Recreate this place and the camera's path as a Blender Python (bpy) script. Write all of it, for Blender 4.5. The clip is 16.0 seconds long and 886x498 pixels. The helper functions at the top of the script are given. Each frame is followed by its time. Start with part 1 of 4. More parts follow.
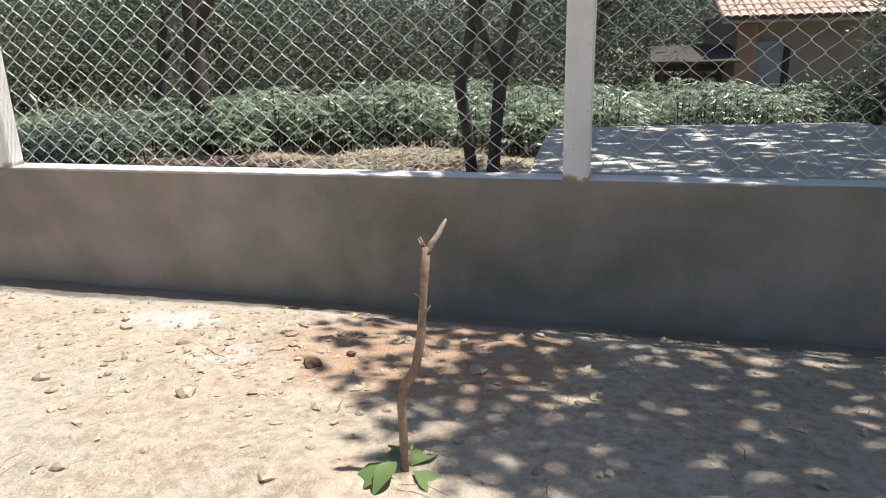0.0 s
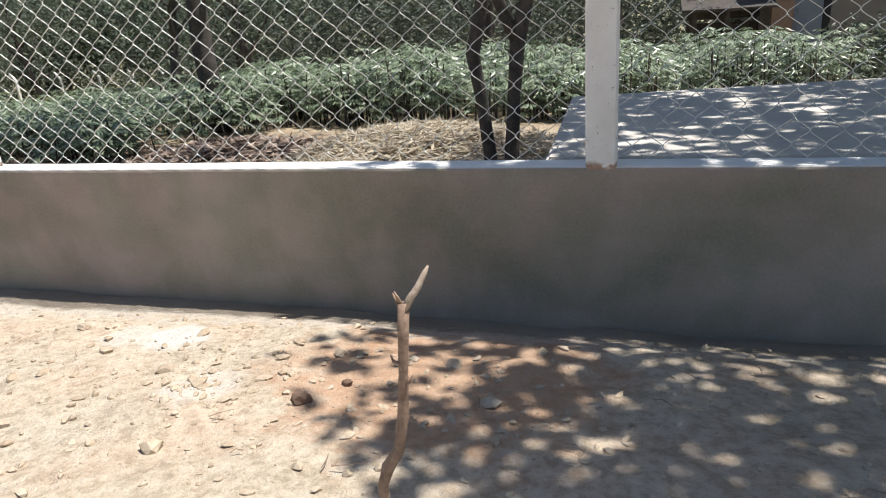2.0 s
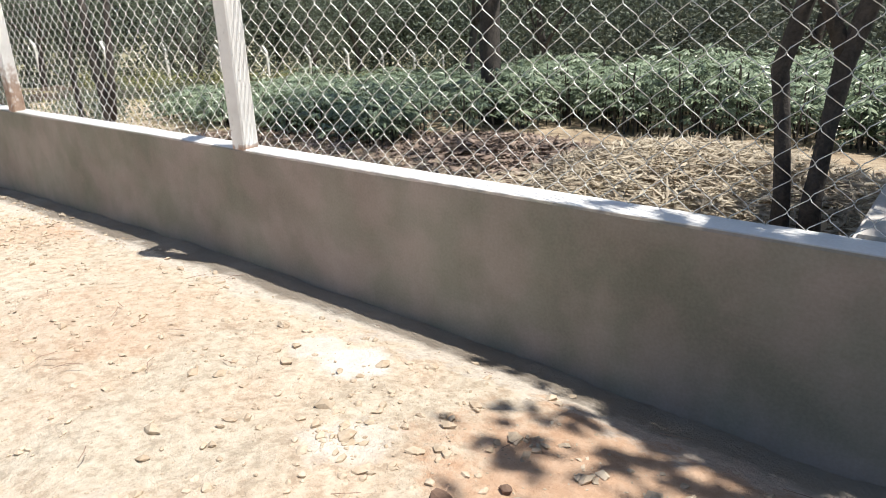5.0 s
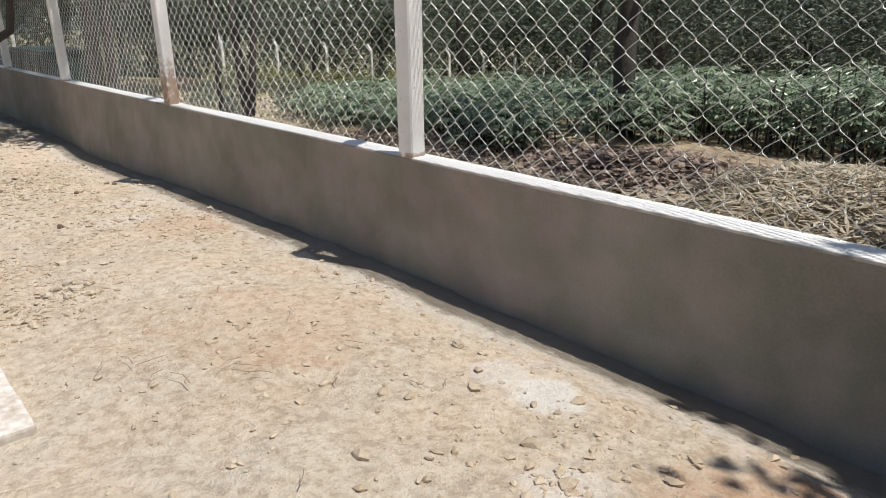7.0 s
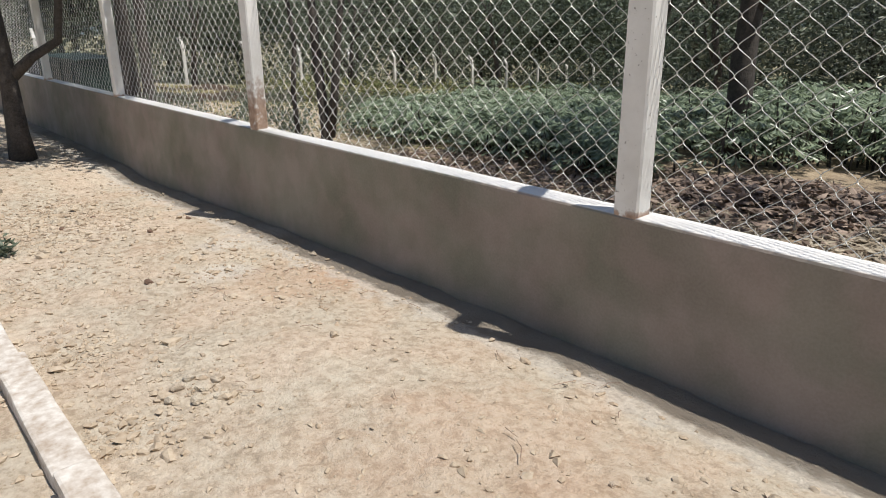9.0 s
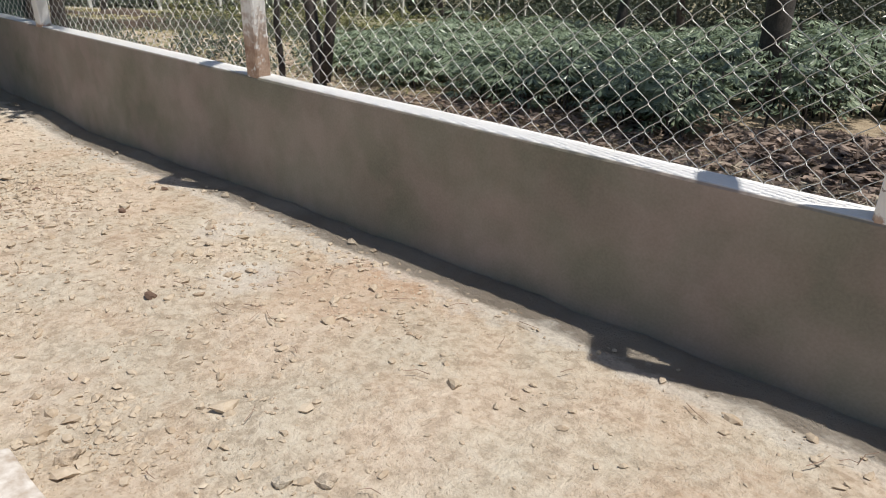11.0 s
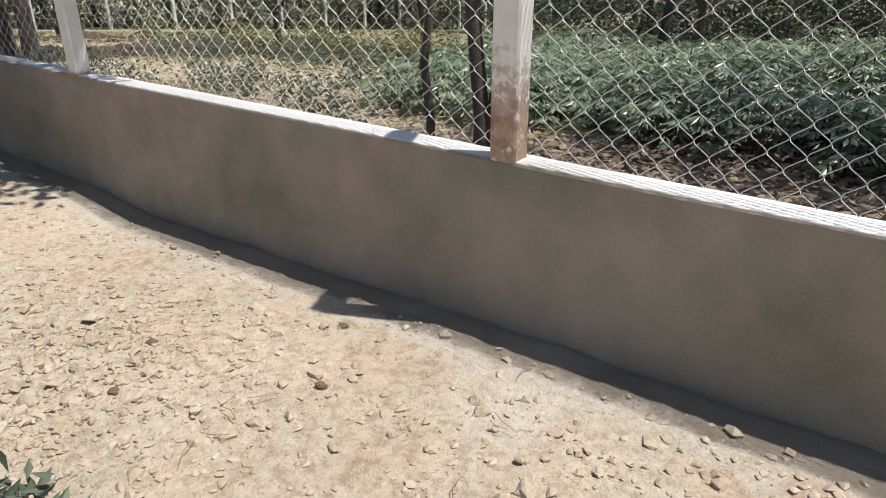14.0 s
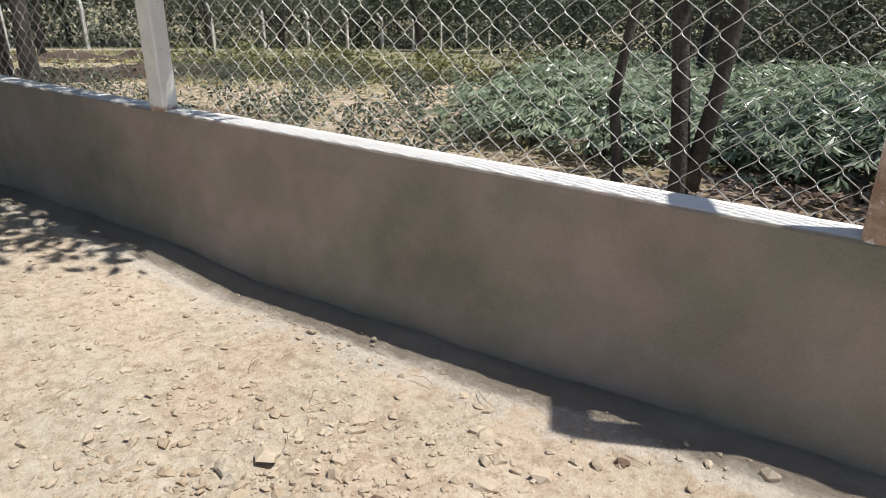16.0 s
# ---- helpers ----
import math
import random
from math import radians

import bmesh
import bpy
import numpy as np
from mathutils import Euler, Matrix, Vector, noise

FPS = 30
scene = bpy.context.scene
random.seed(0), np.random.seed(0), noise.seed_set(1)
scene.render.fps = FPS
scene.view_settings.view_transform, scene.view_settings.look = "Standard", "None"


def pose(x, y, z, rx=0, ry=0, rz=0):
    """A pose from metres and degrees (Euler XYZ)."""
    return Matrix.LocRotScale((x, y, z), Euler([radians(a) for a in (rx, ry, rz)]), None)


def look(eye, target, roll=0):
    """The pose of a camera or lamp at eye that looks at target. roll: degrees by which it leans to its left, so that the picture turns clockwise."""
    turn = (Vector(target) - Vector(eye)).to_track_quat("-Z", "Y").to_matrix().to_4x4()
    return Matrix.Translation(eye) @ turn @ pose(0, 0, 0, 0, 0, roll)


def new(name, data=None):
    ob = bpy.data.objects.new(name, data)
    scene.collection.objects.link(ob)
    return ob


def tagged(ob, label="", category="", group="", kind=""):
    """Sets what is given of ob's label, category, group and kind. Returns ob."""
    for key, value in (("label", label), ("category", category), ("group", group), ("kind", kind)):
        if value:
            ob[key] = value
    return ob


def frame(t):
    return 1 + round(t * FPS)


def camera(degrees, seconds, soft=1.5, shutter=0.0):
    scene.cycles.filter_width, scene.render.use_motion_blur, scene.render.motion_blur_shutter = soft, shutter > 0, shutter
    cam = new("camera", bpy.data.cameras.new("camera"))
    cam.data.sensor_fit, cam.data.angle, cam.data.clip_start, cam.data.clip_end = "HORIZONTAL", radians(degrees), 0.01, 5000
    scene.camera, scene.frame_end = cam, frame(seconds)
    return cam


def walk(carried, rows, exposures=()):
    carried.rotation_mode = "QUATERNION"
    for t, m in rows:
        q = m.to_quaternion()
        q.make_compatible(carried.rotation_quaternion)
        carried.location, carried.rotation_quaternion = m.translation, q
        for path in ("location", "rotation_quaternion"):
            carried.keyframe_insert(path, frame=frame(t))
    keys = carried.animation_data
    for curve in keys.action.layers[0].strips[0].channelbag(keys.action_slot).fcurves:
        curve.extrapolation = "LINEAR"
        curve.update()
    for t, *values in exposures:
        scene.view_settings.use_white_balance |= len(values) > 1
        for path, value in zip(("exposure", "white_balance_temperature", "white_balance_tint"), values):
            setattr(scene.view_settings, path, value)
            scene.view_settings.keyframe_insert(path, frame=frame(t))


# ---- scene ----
cam = camera(65.9, 16.0, 1.0)
PATH = [
    (0, (0.244, -2.839, 1.129), (-0.24, -0.986, 0.554), -1.5),
    (0.5, (0.148, -2.704, 1.17), (-0.248, -0.857, 0.512), -0.1),
    (1, (0.132, -2.661, 1.171), (-0.217, -0.802, 0.522), -0.4),
    (1.5, (0.162, -2.595, 1.181), (-0.313, -0.761, 0.538), -2.9),
    (2, (0.237, -2.469, 1.179), (-0.328, -0.675, 0.499), -4.4),
    (2.5, (0.296, -2.406, 1.175), (-0.373, -0.654, 0.48), -5.7),
    (3, (0.297, -2.312, 1.168), (-0.338, -0.546, 0.479), -4.5),
    (3.5, (0.257, -2.111, 1.155), (-0.346, -0.394, 0.326), -3.2),
    (4, (0.238, -2.02, 1.187), (-0.394, -0.3, 0.385), -2.9),
    (4.5, (0.219, -1.951, 1.193), (-0.745, -0.349, 0.482), -2.5),
    (5, (0.173, -1.918, 1.202), (-1.067, -0.496, 0.54), -2.3),
    (5.2, (0.14, -1.956, 1.235), (-1.145, -0.575, 0.571), -2.8),
    (7.3, (-0.383, -2.09, 1.243), (-1.827, -0.854, 0.622), -1.1),
    (7.5, (-0.517, -2.053, 1.242), (-1.988, -0.811, 0.698), -1.9),
    (8, (-0.82, -2.011, 1.282), (-2.335, -0.844, 0.697), -3.4),
    (8.5, (-1.12, -2.071, 1.247), (-2.669, -0.93, 0.698), -0.1),
    (9, (-1.401, -2.171, 1.297), (-2.832, -0.928, 0.659), -0.6),
    (9.2, (-1.488, -2.191, 1.3), (-2.952, -0.98, 0.674), -0.8),
    (11.3, (-2.815, -2.079, 1.244), (-3.997, -0.688, 0.427), 0.2),
    (11.5, (-2.959, -2.047, 1.235), (-4.177, -0.648, 0.487), -3.1),
    (12, (-3.305, -1.957, 1.249), (-4.426, -0.536, 0.397), -3.8),
    (12.5, (-3.675, -2.046, 1.243), (-4.751, -0.533, 0.5), -1.0),
    (13, (-4.005, -2.106, 1.292), (-5.066, -0.592, 0.529), -1.8),
    (13.5, (-4.368, -2.014, 1.275), (-5.53, -0.55, 0.562), -3.6),
    (14, (-4.656, -2.008, 1.263), (-5.769, -0.552, 0.463), -0.2),
    (14.5, (-5.007, -2.055, 1.268), (-5.836, -0.43, 0.45), 0.7),
    (15, (-5.269, -2.034, 1.236), (-6.224, -0.45, 0.473), -0.7),
    (15.5, (-5.636, -1.98, 1.228), (-6.695, -0.476, 0.444), -1.6),
    (16, (-5.938, -1.99, 1.219), (-6.988, -0.463, 0.466), 0.3),
]
walk(cam, [(t, look(eye, target, roll)) for t, eye, target, roll in PATH], [(0, 0.46), (4.4, 0.5), (5.2, 0.56), (7.3, -0.07), (9.2, -0.08), (11.3, -0.09), (12.2, -0.07), (13.4, 0.03), (16, 0.06)])

# ---- world, sun, exposure ----
SUN = Vector((0.38, 0.17, 1.0)).normalized()
world = bpy.data.worlds.new("sky")
scene.world = world
world.use_nodes = True
wn = world.node_tree
sky = wn.nodes.new("ShaderNodeTexSky")
sky.sky_type = "NISHITA"
sky.sun_disc = False
sky.sun_elevation = math.asin(SUN.z)
sky.sun_rotation = math.atan2(SUN.x, SUN.y)
wn.links.new(sky.outputs["Color"], wn.nodes["Background"].inputs["Color"])
wn.nodes["Background"].inputs["Strength"].default_value = 0.086
sun_data = bpy.data.lights.new("sun", "SUN")
sun_data.energy, sun_data.angle, sun_data.color = 5.0, radians(0.8), (1.0, 0.965, 0.91)
sun = new("sun", sun_data)
sun.matrix_basis = look((8, 4, 20), Vector((8, 4, 20)) - SUN)


# ---- materials ----
def ramp(nt, fac, stops):
    r = nt.nodes.new("ShaderNodeValToRGB")
    els = r.color_ramp.elements
    while len(els) < len(stops):
        els.new(0.5)
    for e, (p, c) in zip(els, stops):
        e.position, e.color = p, (*c, 1)
    nt.links.new(fac, r.inputs[0])
    return r.outputs[0]


def noise_node(nt, scale, detail=4.0, rough=0.55, vec=None, out="Fac"):
    n = nt.nodes.new("ShaderNodeTexNoise")
    n.inputs["Scale"].default_value, n.inputs["Detail"].default_value, n.inputs["Roughness"].default_value = scale, detail, rough
    if vec is not None:
        nt.links.new(vec, n.inputs["Vector"])
    return n.outputs[out]


def position(nt):
    return nt.nodes.new("ShaderNodeNewGeometry").outputs["Position"]


def mix(nt, fac, a, b, mode="MIX"):
    m = nt.nodes.new("ShaderNodeMix")
    m.data_type, m.blend_type = "RGBA", mode
    for sock, v in ((m.inputs[0], fac), (m.inputs[6], a), (m.inputs[7], b)):
        if isinstance(v, (int, float)):
            sock.default_value = v
        elif isinstance(v, tuple):
            sock.default_value = (*v, 1)
        else:
            nt.links.new(v, sock)
    return m.outputs[2]


def calc(nt, op, a, b=None, clamp=False):
    m = nt.nodes.new("ShaderNodeMath")
    m.operation, m.use_clamp = op, clamp
    for sock, v in zip(m.inputs, (a, b)):
        if v is None:
            continue
        if isinstance(v, (int, float)):
            sock.default_value = v
        else:
            nt.links.new(v, sock)
    return m.outputs[0]


def material(name, rough=0.85, metal=0.0):
    m = bpy.data.materials.new(name)
    m.use_nodes = True
    nt = m.node_tree
    b = nt.nodes["Principled BSDF"]
    b.inputs["Roughness"].default_value, b.inputs["Metallic"].default_value = rough, metal
    return m, nt, b


def bump(nt, b, height, strength=0.4, distance=0.01):
    n = nt.nodes.new("ShaderNodeBump")
    n.inputs["Strength"].default_value, n.inputs["Distance"].default_value = strength, distance
    nt.links.new(height, n.inputs["Height"])
    nt.links.new(n.outputs[0], b.inputs["Normal"])


def mottled(name, dark, light, scale, grain, rough=0.9, bump_d=0.004, grain_mix=0.35):
    """Two colours mixed at a large and a small scale, with fine relief."""
    m, nt, b = material(name, rough)
    p = position(nt)
    big = ramp(nt, noise_node(nt, scale, 5, 0.6, p), [(0.3, dark), (0.7, light)])
    fine = noise_node(nt, grain, 3, 0.6, p)
    col = mix(nt, grain_mix, big, ramp(nt, fine, [(0.3, dark), (0.7, light)]))
    nt.links.new(col, b.inputs["Base Color"])
    bump(nt, b, fine, 0.5, bump_d)
    return m


def blot(nt, p, cx, cy, r, wob):
    """1 inside a ragged round patch on the ground."""
    d = nt.nodes.new("ShaderNodeVectorMath")
    d.operation = "DISTANCE"
    d.inputs[1].default_value = (cx, cy, 0.0)
    nt.links.new(p, d.inputs[0])
    e = calc(nt, "ADD", calc(nt, "DIVIDE", d.outputs["Value"], r), calc(nt, "MULTIPLY", calc(nt, "SUBTRACT", wob, 0.5), 1.6))
    return calc(nt, "MULTIPLY", calc(nt, "SUBTRACT", 1.15, e), 2.5, clamp=True)


def ground_material():
    m, nt, b = material("dry_earth", 0.95)
    p = position(nt)
    sep = nt.nodes.new("ShaderNodeSeparateXYZ")
    nt.links.new(p, sep.inputs[0])
    big = noise_node(nt, 1.3, 5, 0.6, p)
    mid = noise_node(nt, 7.0, 5, 0.65, p)
    fine = noise_node(nt, 60.0, 4, 0.7, p)
    yard = ramp(nt, big, [(0.36, (0.385, 0.29, 0.195)), (0.5, (0.54, 0.445, 0.335)), (0.63, (0.71, 0.64, 0.53))])
    yard = mix(nt, 0.35, yard, ramp(nt, mid, [(0.38, (0.35, 0.25, 0.165)), (0.55, (0.68, 0.58, 0.455))]))
    yard = mix(nt, 0.2, yard, ramp(nt, fine, [(0.36, (0.26, 0.19, 0.13)), (0.54, (0.70, 0.60, 0.475))]))
    tint = noise_node(nt, 2.6, 3, 0.5, p)
    yard = mix(nt, 0.34, yard, ramp(nt, tint, [(0.38, (0.60, 0.565, 0.455)), (0.5, (0.55, 0.44, 0.32)), (0.62, (0.56, 0.355, 0.22))]))
    crust = noise_node(nt, 22.0, 5, 0.7, p)
    yard = mix(nt, 0.34, yard, ramp(nt, crust, [(0.40, (0.24, 0.165, 0.105)), (0.48, (0.55, 0.44, 0.33)), (0.60, (0.76, 0.68, 0.56))]))
    # lime and cement spilt on the earth
    for cx, cy, r, s in ((-1.48, -0.52, 0.14, 0.75), (-1.1, -0.92, 0.17, 0.5), (-1.7, -0.5, 0.12, 0.5), (-1.27, -1.56, 0.18, 0.4), (-4.95, -0.72, 0.2, 0.35), (-5.6, -0.45, 0.2, 0.3)):
        yard = mix(nt, calc(nt, "MULTIPLY", blot(nt, p, cx, cy, r, mid), s), yard, (0.72, 0.69, 0.64))
    for cx, cy, r, s in ((-4.6, -0.5, 0.35, 0.28), (-2.6, -0.9, 0.5, 0.2), (-0.35, -0.65, 0.55, 0.6)):
        yard = mix(nt, calc(nt, "MULTIPLY", blot(nt, p, cx, cy, r, mid), s), yard, (0.50, 0.27, 0.15))
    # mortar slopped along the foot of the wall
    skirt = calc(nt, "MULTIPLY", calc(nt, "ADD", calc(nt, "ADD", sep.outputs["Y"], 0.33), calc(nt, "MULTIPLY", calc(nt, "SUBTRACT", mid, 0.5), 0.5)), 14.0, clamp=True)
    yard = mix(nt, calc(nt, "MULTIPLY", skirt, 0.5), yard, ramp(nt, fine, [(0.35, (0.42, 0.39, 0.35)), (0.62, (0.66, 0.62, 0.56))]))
    # shade along the wall's foot painted in as a plaster-coloured band
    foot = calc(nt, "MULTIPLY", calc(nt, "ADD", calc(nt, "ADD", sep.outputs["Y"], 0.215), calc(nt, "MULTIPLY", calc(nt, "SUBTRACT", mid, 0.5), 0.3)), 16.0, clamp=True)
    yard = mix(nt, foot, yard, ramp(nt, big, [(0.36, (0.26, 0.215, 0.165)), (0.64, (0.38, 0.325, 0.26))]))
    garden = ramp(nt, mid, [(0.3, (0.16, 0.11, 0.075)), (0.5, (0.36, 0.27, 0.18)), (0.72, (0.55, 0.45, 0.32))])
    garden = mix(nt, 0.35, garden, ramp(nt, fine, [(0.4, (0.14, 0.10, 0.06)), (0.6, (0.55, 0.45, 0.30))]))
    pale = ramp(nt, mid, [(0.3, (0.28, 0.21, 0.15)), (0.5, (0.52, 0.42, 0.32)), (0.72, (0.66, 0.56, 0.44))])
    garden = mix(nt, calc(nt, "DIVIDE", calc(nt, "SUBTRACT", -7.8, sep.outputs["X"]), 1.5, clamp=True), garden, pale)
    grass = ramp(nt, noise_node(nt, 2.2, 6, 0.7, p), [(0.3, (0.12, 0.125, 0.06)), (0.5, (0.26, 0.235, 0.14)), (0.72, (0.40, 0.35, 0.23))])
    dist = calc(nt, "ADD", sep.outputs["Y"], calc(nt, "MULTIPLY", sep.outputs["X"], -0.33))
    far = calc(nt, "DIVIDE", calc(nt, "SUBTRACT", calc(nt, "ADD", dist, calc(nt, "MULTIPLY", mid, 3.0)), 18.5), 3.0, clamp=True)
    garden = mix(nt, far, garden, grass)
    side = calc(nt, "DIVIDE", calc(nt, "ADD", sep.outputs["Y"], -0.05), 0.1, clamp=True)
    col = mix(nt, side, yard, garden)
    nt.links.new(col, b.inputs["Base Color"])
    crumb = noise_node(nt, 24.0, 6, 0.75, p)
    bump(nt, b, calc(nt, "ADD", calc(nt, "MULTIPLY", crumb, 2.0), calc(nt, "MULTIPLY", fine, 0.6)), 0.85, 0.014)
    return m


def plaster_material():
    m, nt, b = material("cement_plaster", 0.92)
    p = position(nt)
    big = noise_node(nt, 1.7, 6, 0.62, p)
    blotch = noise_node(nt, 4.5, 3, 0.5, p)
    fine = noise_node(nt, 90.0, 3, 0.6, p)
    col = ramp(nt, big, [(0.38, (0.16, 0.143, 0.113)), (0.5, (0.265, 0.238, 0.196)), (0.62, (0.375, 0.336, 0.286))])
    col = mix(nt, 0.35, col, ramp(nt, blotch, [(0.42, (0.15, 0.165, 0.105)), (0.58, (0.41, 0.305, 0.262))]))
    col = mix(nt, 0.18, col, ramp(nt, fine, [(0.35, (0.2, 0.17, 0.14)), (0.65, (0.5, 0.45, 0.4))]))
    col = mix(nt, 0.4, col, ramp(nt, noise_node(nt, 1.1, 3, 0.5, p), [(0.38, (0.215, 0.205, 0.15)), (0.5, (0.285, 0.25, 0.205)), (0.62, (0.345, 0.275, 0.245))]))
    # sun glare on the top put into the colour, paler than the face
    sep = nt.nodes.new("ShaderNodeSeparateXYZ")
    nt.links.new(p, sep.inputs[0])
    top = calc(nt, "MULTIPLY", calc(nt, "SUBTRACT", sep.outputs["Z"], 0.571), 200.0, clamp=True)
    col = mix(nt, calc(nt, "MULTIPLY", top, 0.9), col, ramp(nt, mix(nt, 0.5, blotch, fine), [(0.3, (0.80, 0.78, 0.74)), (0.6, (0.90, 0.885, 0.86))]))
    nt.links.new(col, b.inputs["Base Color"])
    bump(nt, b, calc(nt, "ADD", calc(nt, "MULTIPLY", blotch, 1.0), calc(nt, "MULTIPLY", fine, 0.25)), 0.4, 0.008)
    return m


def limewash_material(name, bare):
    """White limewash over concrete; bare: how much has flaked off, more of it towards the foot."""
    m, nt, b = material(name, 0.8)
    p = position(nt)
    sep = nt.nodes.new("ShaderNodeSeparateXYZ")
    nt.links.new(p, sep.inputs[0])
    col = ramp(nt, noise_node(nt, 6, 4, 0.6, p), [(0.3, (0.74, 0.72, 0.68)), (0.7, (0.87, 0.86, 0.83))])
    sp = noise_node(nt, 55, 3, 0.65, p)
    spots = ramp(nt, sp, [(0.66, (0, 0, 0)), (0.72, (1, 1, 1))])
    col = mix(nt, spots, col, (0.30, 0.27, 0.24))
    foot = calc(nt, "DIVIDE", calc(nt, "SUBTRACT", 0.585 + bare, sep.outputs["Z"]), max(bare, 0.06) * 0.75, clamp=True)
    flake = calc(nt, "MULTIPLY", calc(nt, "SUBTRACT", calc(nt, "ADD", noise_node(nt, 16, 6, 0.75, p), calc(nt, "MULTIPLY", foot, 0.31)), 0.66), 12.0, clamp=True)
    brown = ramp(nt, noise_node(nt, 20, 4, 0.7, p), [(0.35, (0.30, 0.19, 0.13)), (0.65, (0.50, 0.36, 0.27))])
    col = mix(nt, calc(nt, "MULTIPLY", flake, foot), col, brown)
    nt.links.new(col, b.inputs["Base Color"])
    bump(nt, b, calc(nt, "ADD", sp, flake), 0.4, 0.003)
    return m


def leaf_material(name, a, c, rough=0.55, gloss=0.4, through_light=0.2):
    m, nt, b = material(name, rough)
    g = nt.nodes.new("ShaderNodeNewGeometry")
    col = ramp(nt, g.outputs["Random Per Island"], [(0.0, a), (1.0, c)])
    col = mix(nt, 0.3, col, ramp(nt, noise_node(nt, 3.0, 3, 0.6, g.outputs["Position"]), [(0.3, a), (0.7, c)]))
    nt.links.new(col, b.inputs["Base Color"])
    b.inputs["Specular IOR Level"].default_value = gloss
    tr = nt.nodes.new("ShaderNodeBsdfTranslucent")
    nt.links.new(col, tr.inputs["Color"])
    sh = nt.nodes.new("ShaderNodeMixShader")
    sh.inputs[0].default_value = through_light
    nt.links.new(b.outputs[0], sh.inputs[1])
    nt.links.new(tr.outputs[0], sh.inputs[2])
    nt.links.new(sh.outputs[0], nt.nodes["Material Output"].inputs["Surface"])
    return m


M_GROUND = ground_material()
M_PLASTER = plaster_material()
M_LIME = limewash_material("limewash", 0.04)
M_LIME_BARE = limewash_material("limewash_flaked", 0.55)
M_LIME_FAR = mottled("limewash_far", (0.55, 0.53, 0.5), (0.75, 0.73, 0.7), 3, 20)
M_KERB = mottled("kerb_limewash", (0.34, 0.26, 0.19), (0.82, 0.79, 0.74), 6, 28, 0.9, 0.004, 0.5)
M_SLAB = mottled("slab_cement", (0.45, 0.415, 0.375), (0.63, 0.585, 0.53), 3, 60)
M_STONE = mottled("pale_stone", (0.33, 0.255, 0.18), (0.56, 0.47, 0.36), 9, 80)
M_PEBBLE = mottled("earth_clod", (0.31, 0.225, 0.145), (0.60, 0.51, 0.395), 5, 60)
M_DARKSTONE = mottled("dark_clod", (0.10, 0.06, 0.04), (0.22, 0.14, 0.10), 12, 60)
M_BARK = mottled("bark", (0.03, 0.026, 0.023), (0.115, 0.098, 0.084), 9, 55, 0.95, 0.02, 0.5)
M_STICK = mottled("peeled_stick", (0.14, 0.085, 0.06), (0.40, 0.28, 0.20), 14, 90, 0.8, 0.004, 0.5)
M_PALE_STICK = mottled("dry_stick", (0.26, 0.19, 0.14), (0.55, 0.45, 0.36), 14, 90, 0.85, 0.004, 0.5)
M_WOOD = mottled("grey_wood", (0.20, 0.16, 0.12), (0.42, 0.36, 0.29), 6, 50)
M_ADOBE = mottled("adobe_render", (0.19, 0.172, 0.15), (0.27, 0.245, 0.215), 1.2, 12)
M_BRICK = mottled("raw_brick", (0.25, 0.16, 0.11), (0.37, 0.26, 0.19), 5, 30)
M_DOOR = mottled("blue_grey_door", (0.16, 0.19, 0.23), (0.26, 0.30, 0.34), 2, 20, 0.6)
M_TILE = mottled("clay_roof_tile", (0.50, 0.34, 0.27), (0.68, 0.51, 0.43), 3, 25)
M_BIN = mottled("dark_green_paint", (0.012, 0.03, 0.026), (0.03, 0.055, 0.048), 4, 30, 0.5)
M_RUBBER = mottled("black_rubber", (0.012, 0.012, 0.013), (0.03, 0.03, 0.032), 8, 60, 0.7)
M_HILL = mottled("wooded_hill", (0.05, 0.075, 0.09), (0.09, 0.12, 0.13), 0.03, 0.2)
M_ROAD = mottled("pale_track", (0.36, 0.32, 0.25), (0.52, 0.46, 0.38), 0.8, 9)
M_CROP = leaf_material("cassava_leaf", (0.055, 0.09, 0.045), (0.35, 0.42, 0.27), 0.36, 0.7, 0.2)
M_DRY = leaf_material("dry_leaf", (0.27, 0.215, 0.155), (0.66, 0.585, 0.455), 0.8, 0.2)
M_RED = leaf_material("russet_leaf", (0.10, 0.07, 0.052), (0.54, 0.42, 0.34), 0.8, 0.2)
M_SCRUB = leaf_material("thorn_leaf", (0.025, 0.038, 0.024), (0.17, 0.205, 0.14), 0.5)
M_SCRUB2 = leaf_material("grey_leaf", (0.035, 0.046, 0.034), (0.22, 0.25, 0.18), 0.5)
M_SHADE = leaf_material("shade_tree_leaf", (0.035, 0.07, 0.025), (0.09, 0.14, 0.05), 0.5)
M_YOUNG = leaf_material("young_leaf", (0.10, 0.17, 0.05), (0.20, 0.27, 0.10), 0.5)
M_CROPW = leaf_material("bank_weed", (0.10, 0.13, 0.05), (0.36, 0.34, 0.17), 0.7, 0.2)
M_SOIL = mottled("dug_soil", (0.035, 0.026, 0.02), (0.13, 0.095, 0.07), 2.5, 25, 0.95, 0.03, 0.5)
M_WEED = leaf_material("dry_weed", (0.20, 0.20, 0.09), (0.48, 0.42, 0.24), 0.8, 0.2)
wm, wnt, wb = material("galvanised_wire", 0.4, 0.7)
wnt.links.new(ramp(wnt, noise_node(wnt, 30, 3, 0.6, position(wnt)), [(0.3, (0.62, 0.62, 0.60)), (0.7, (0.84, 0.84, 0.81))]), wb.inputs["Base Color"])
M_WIRE = wm


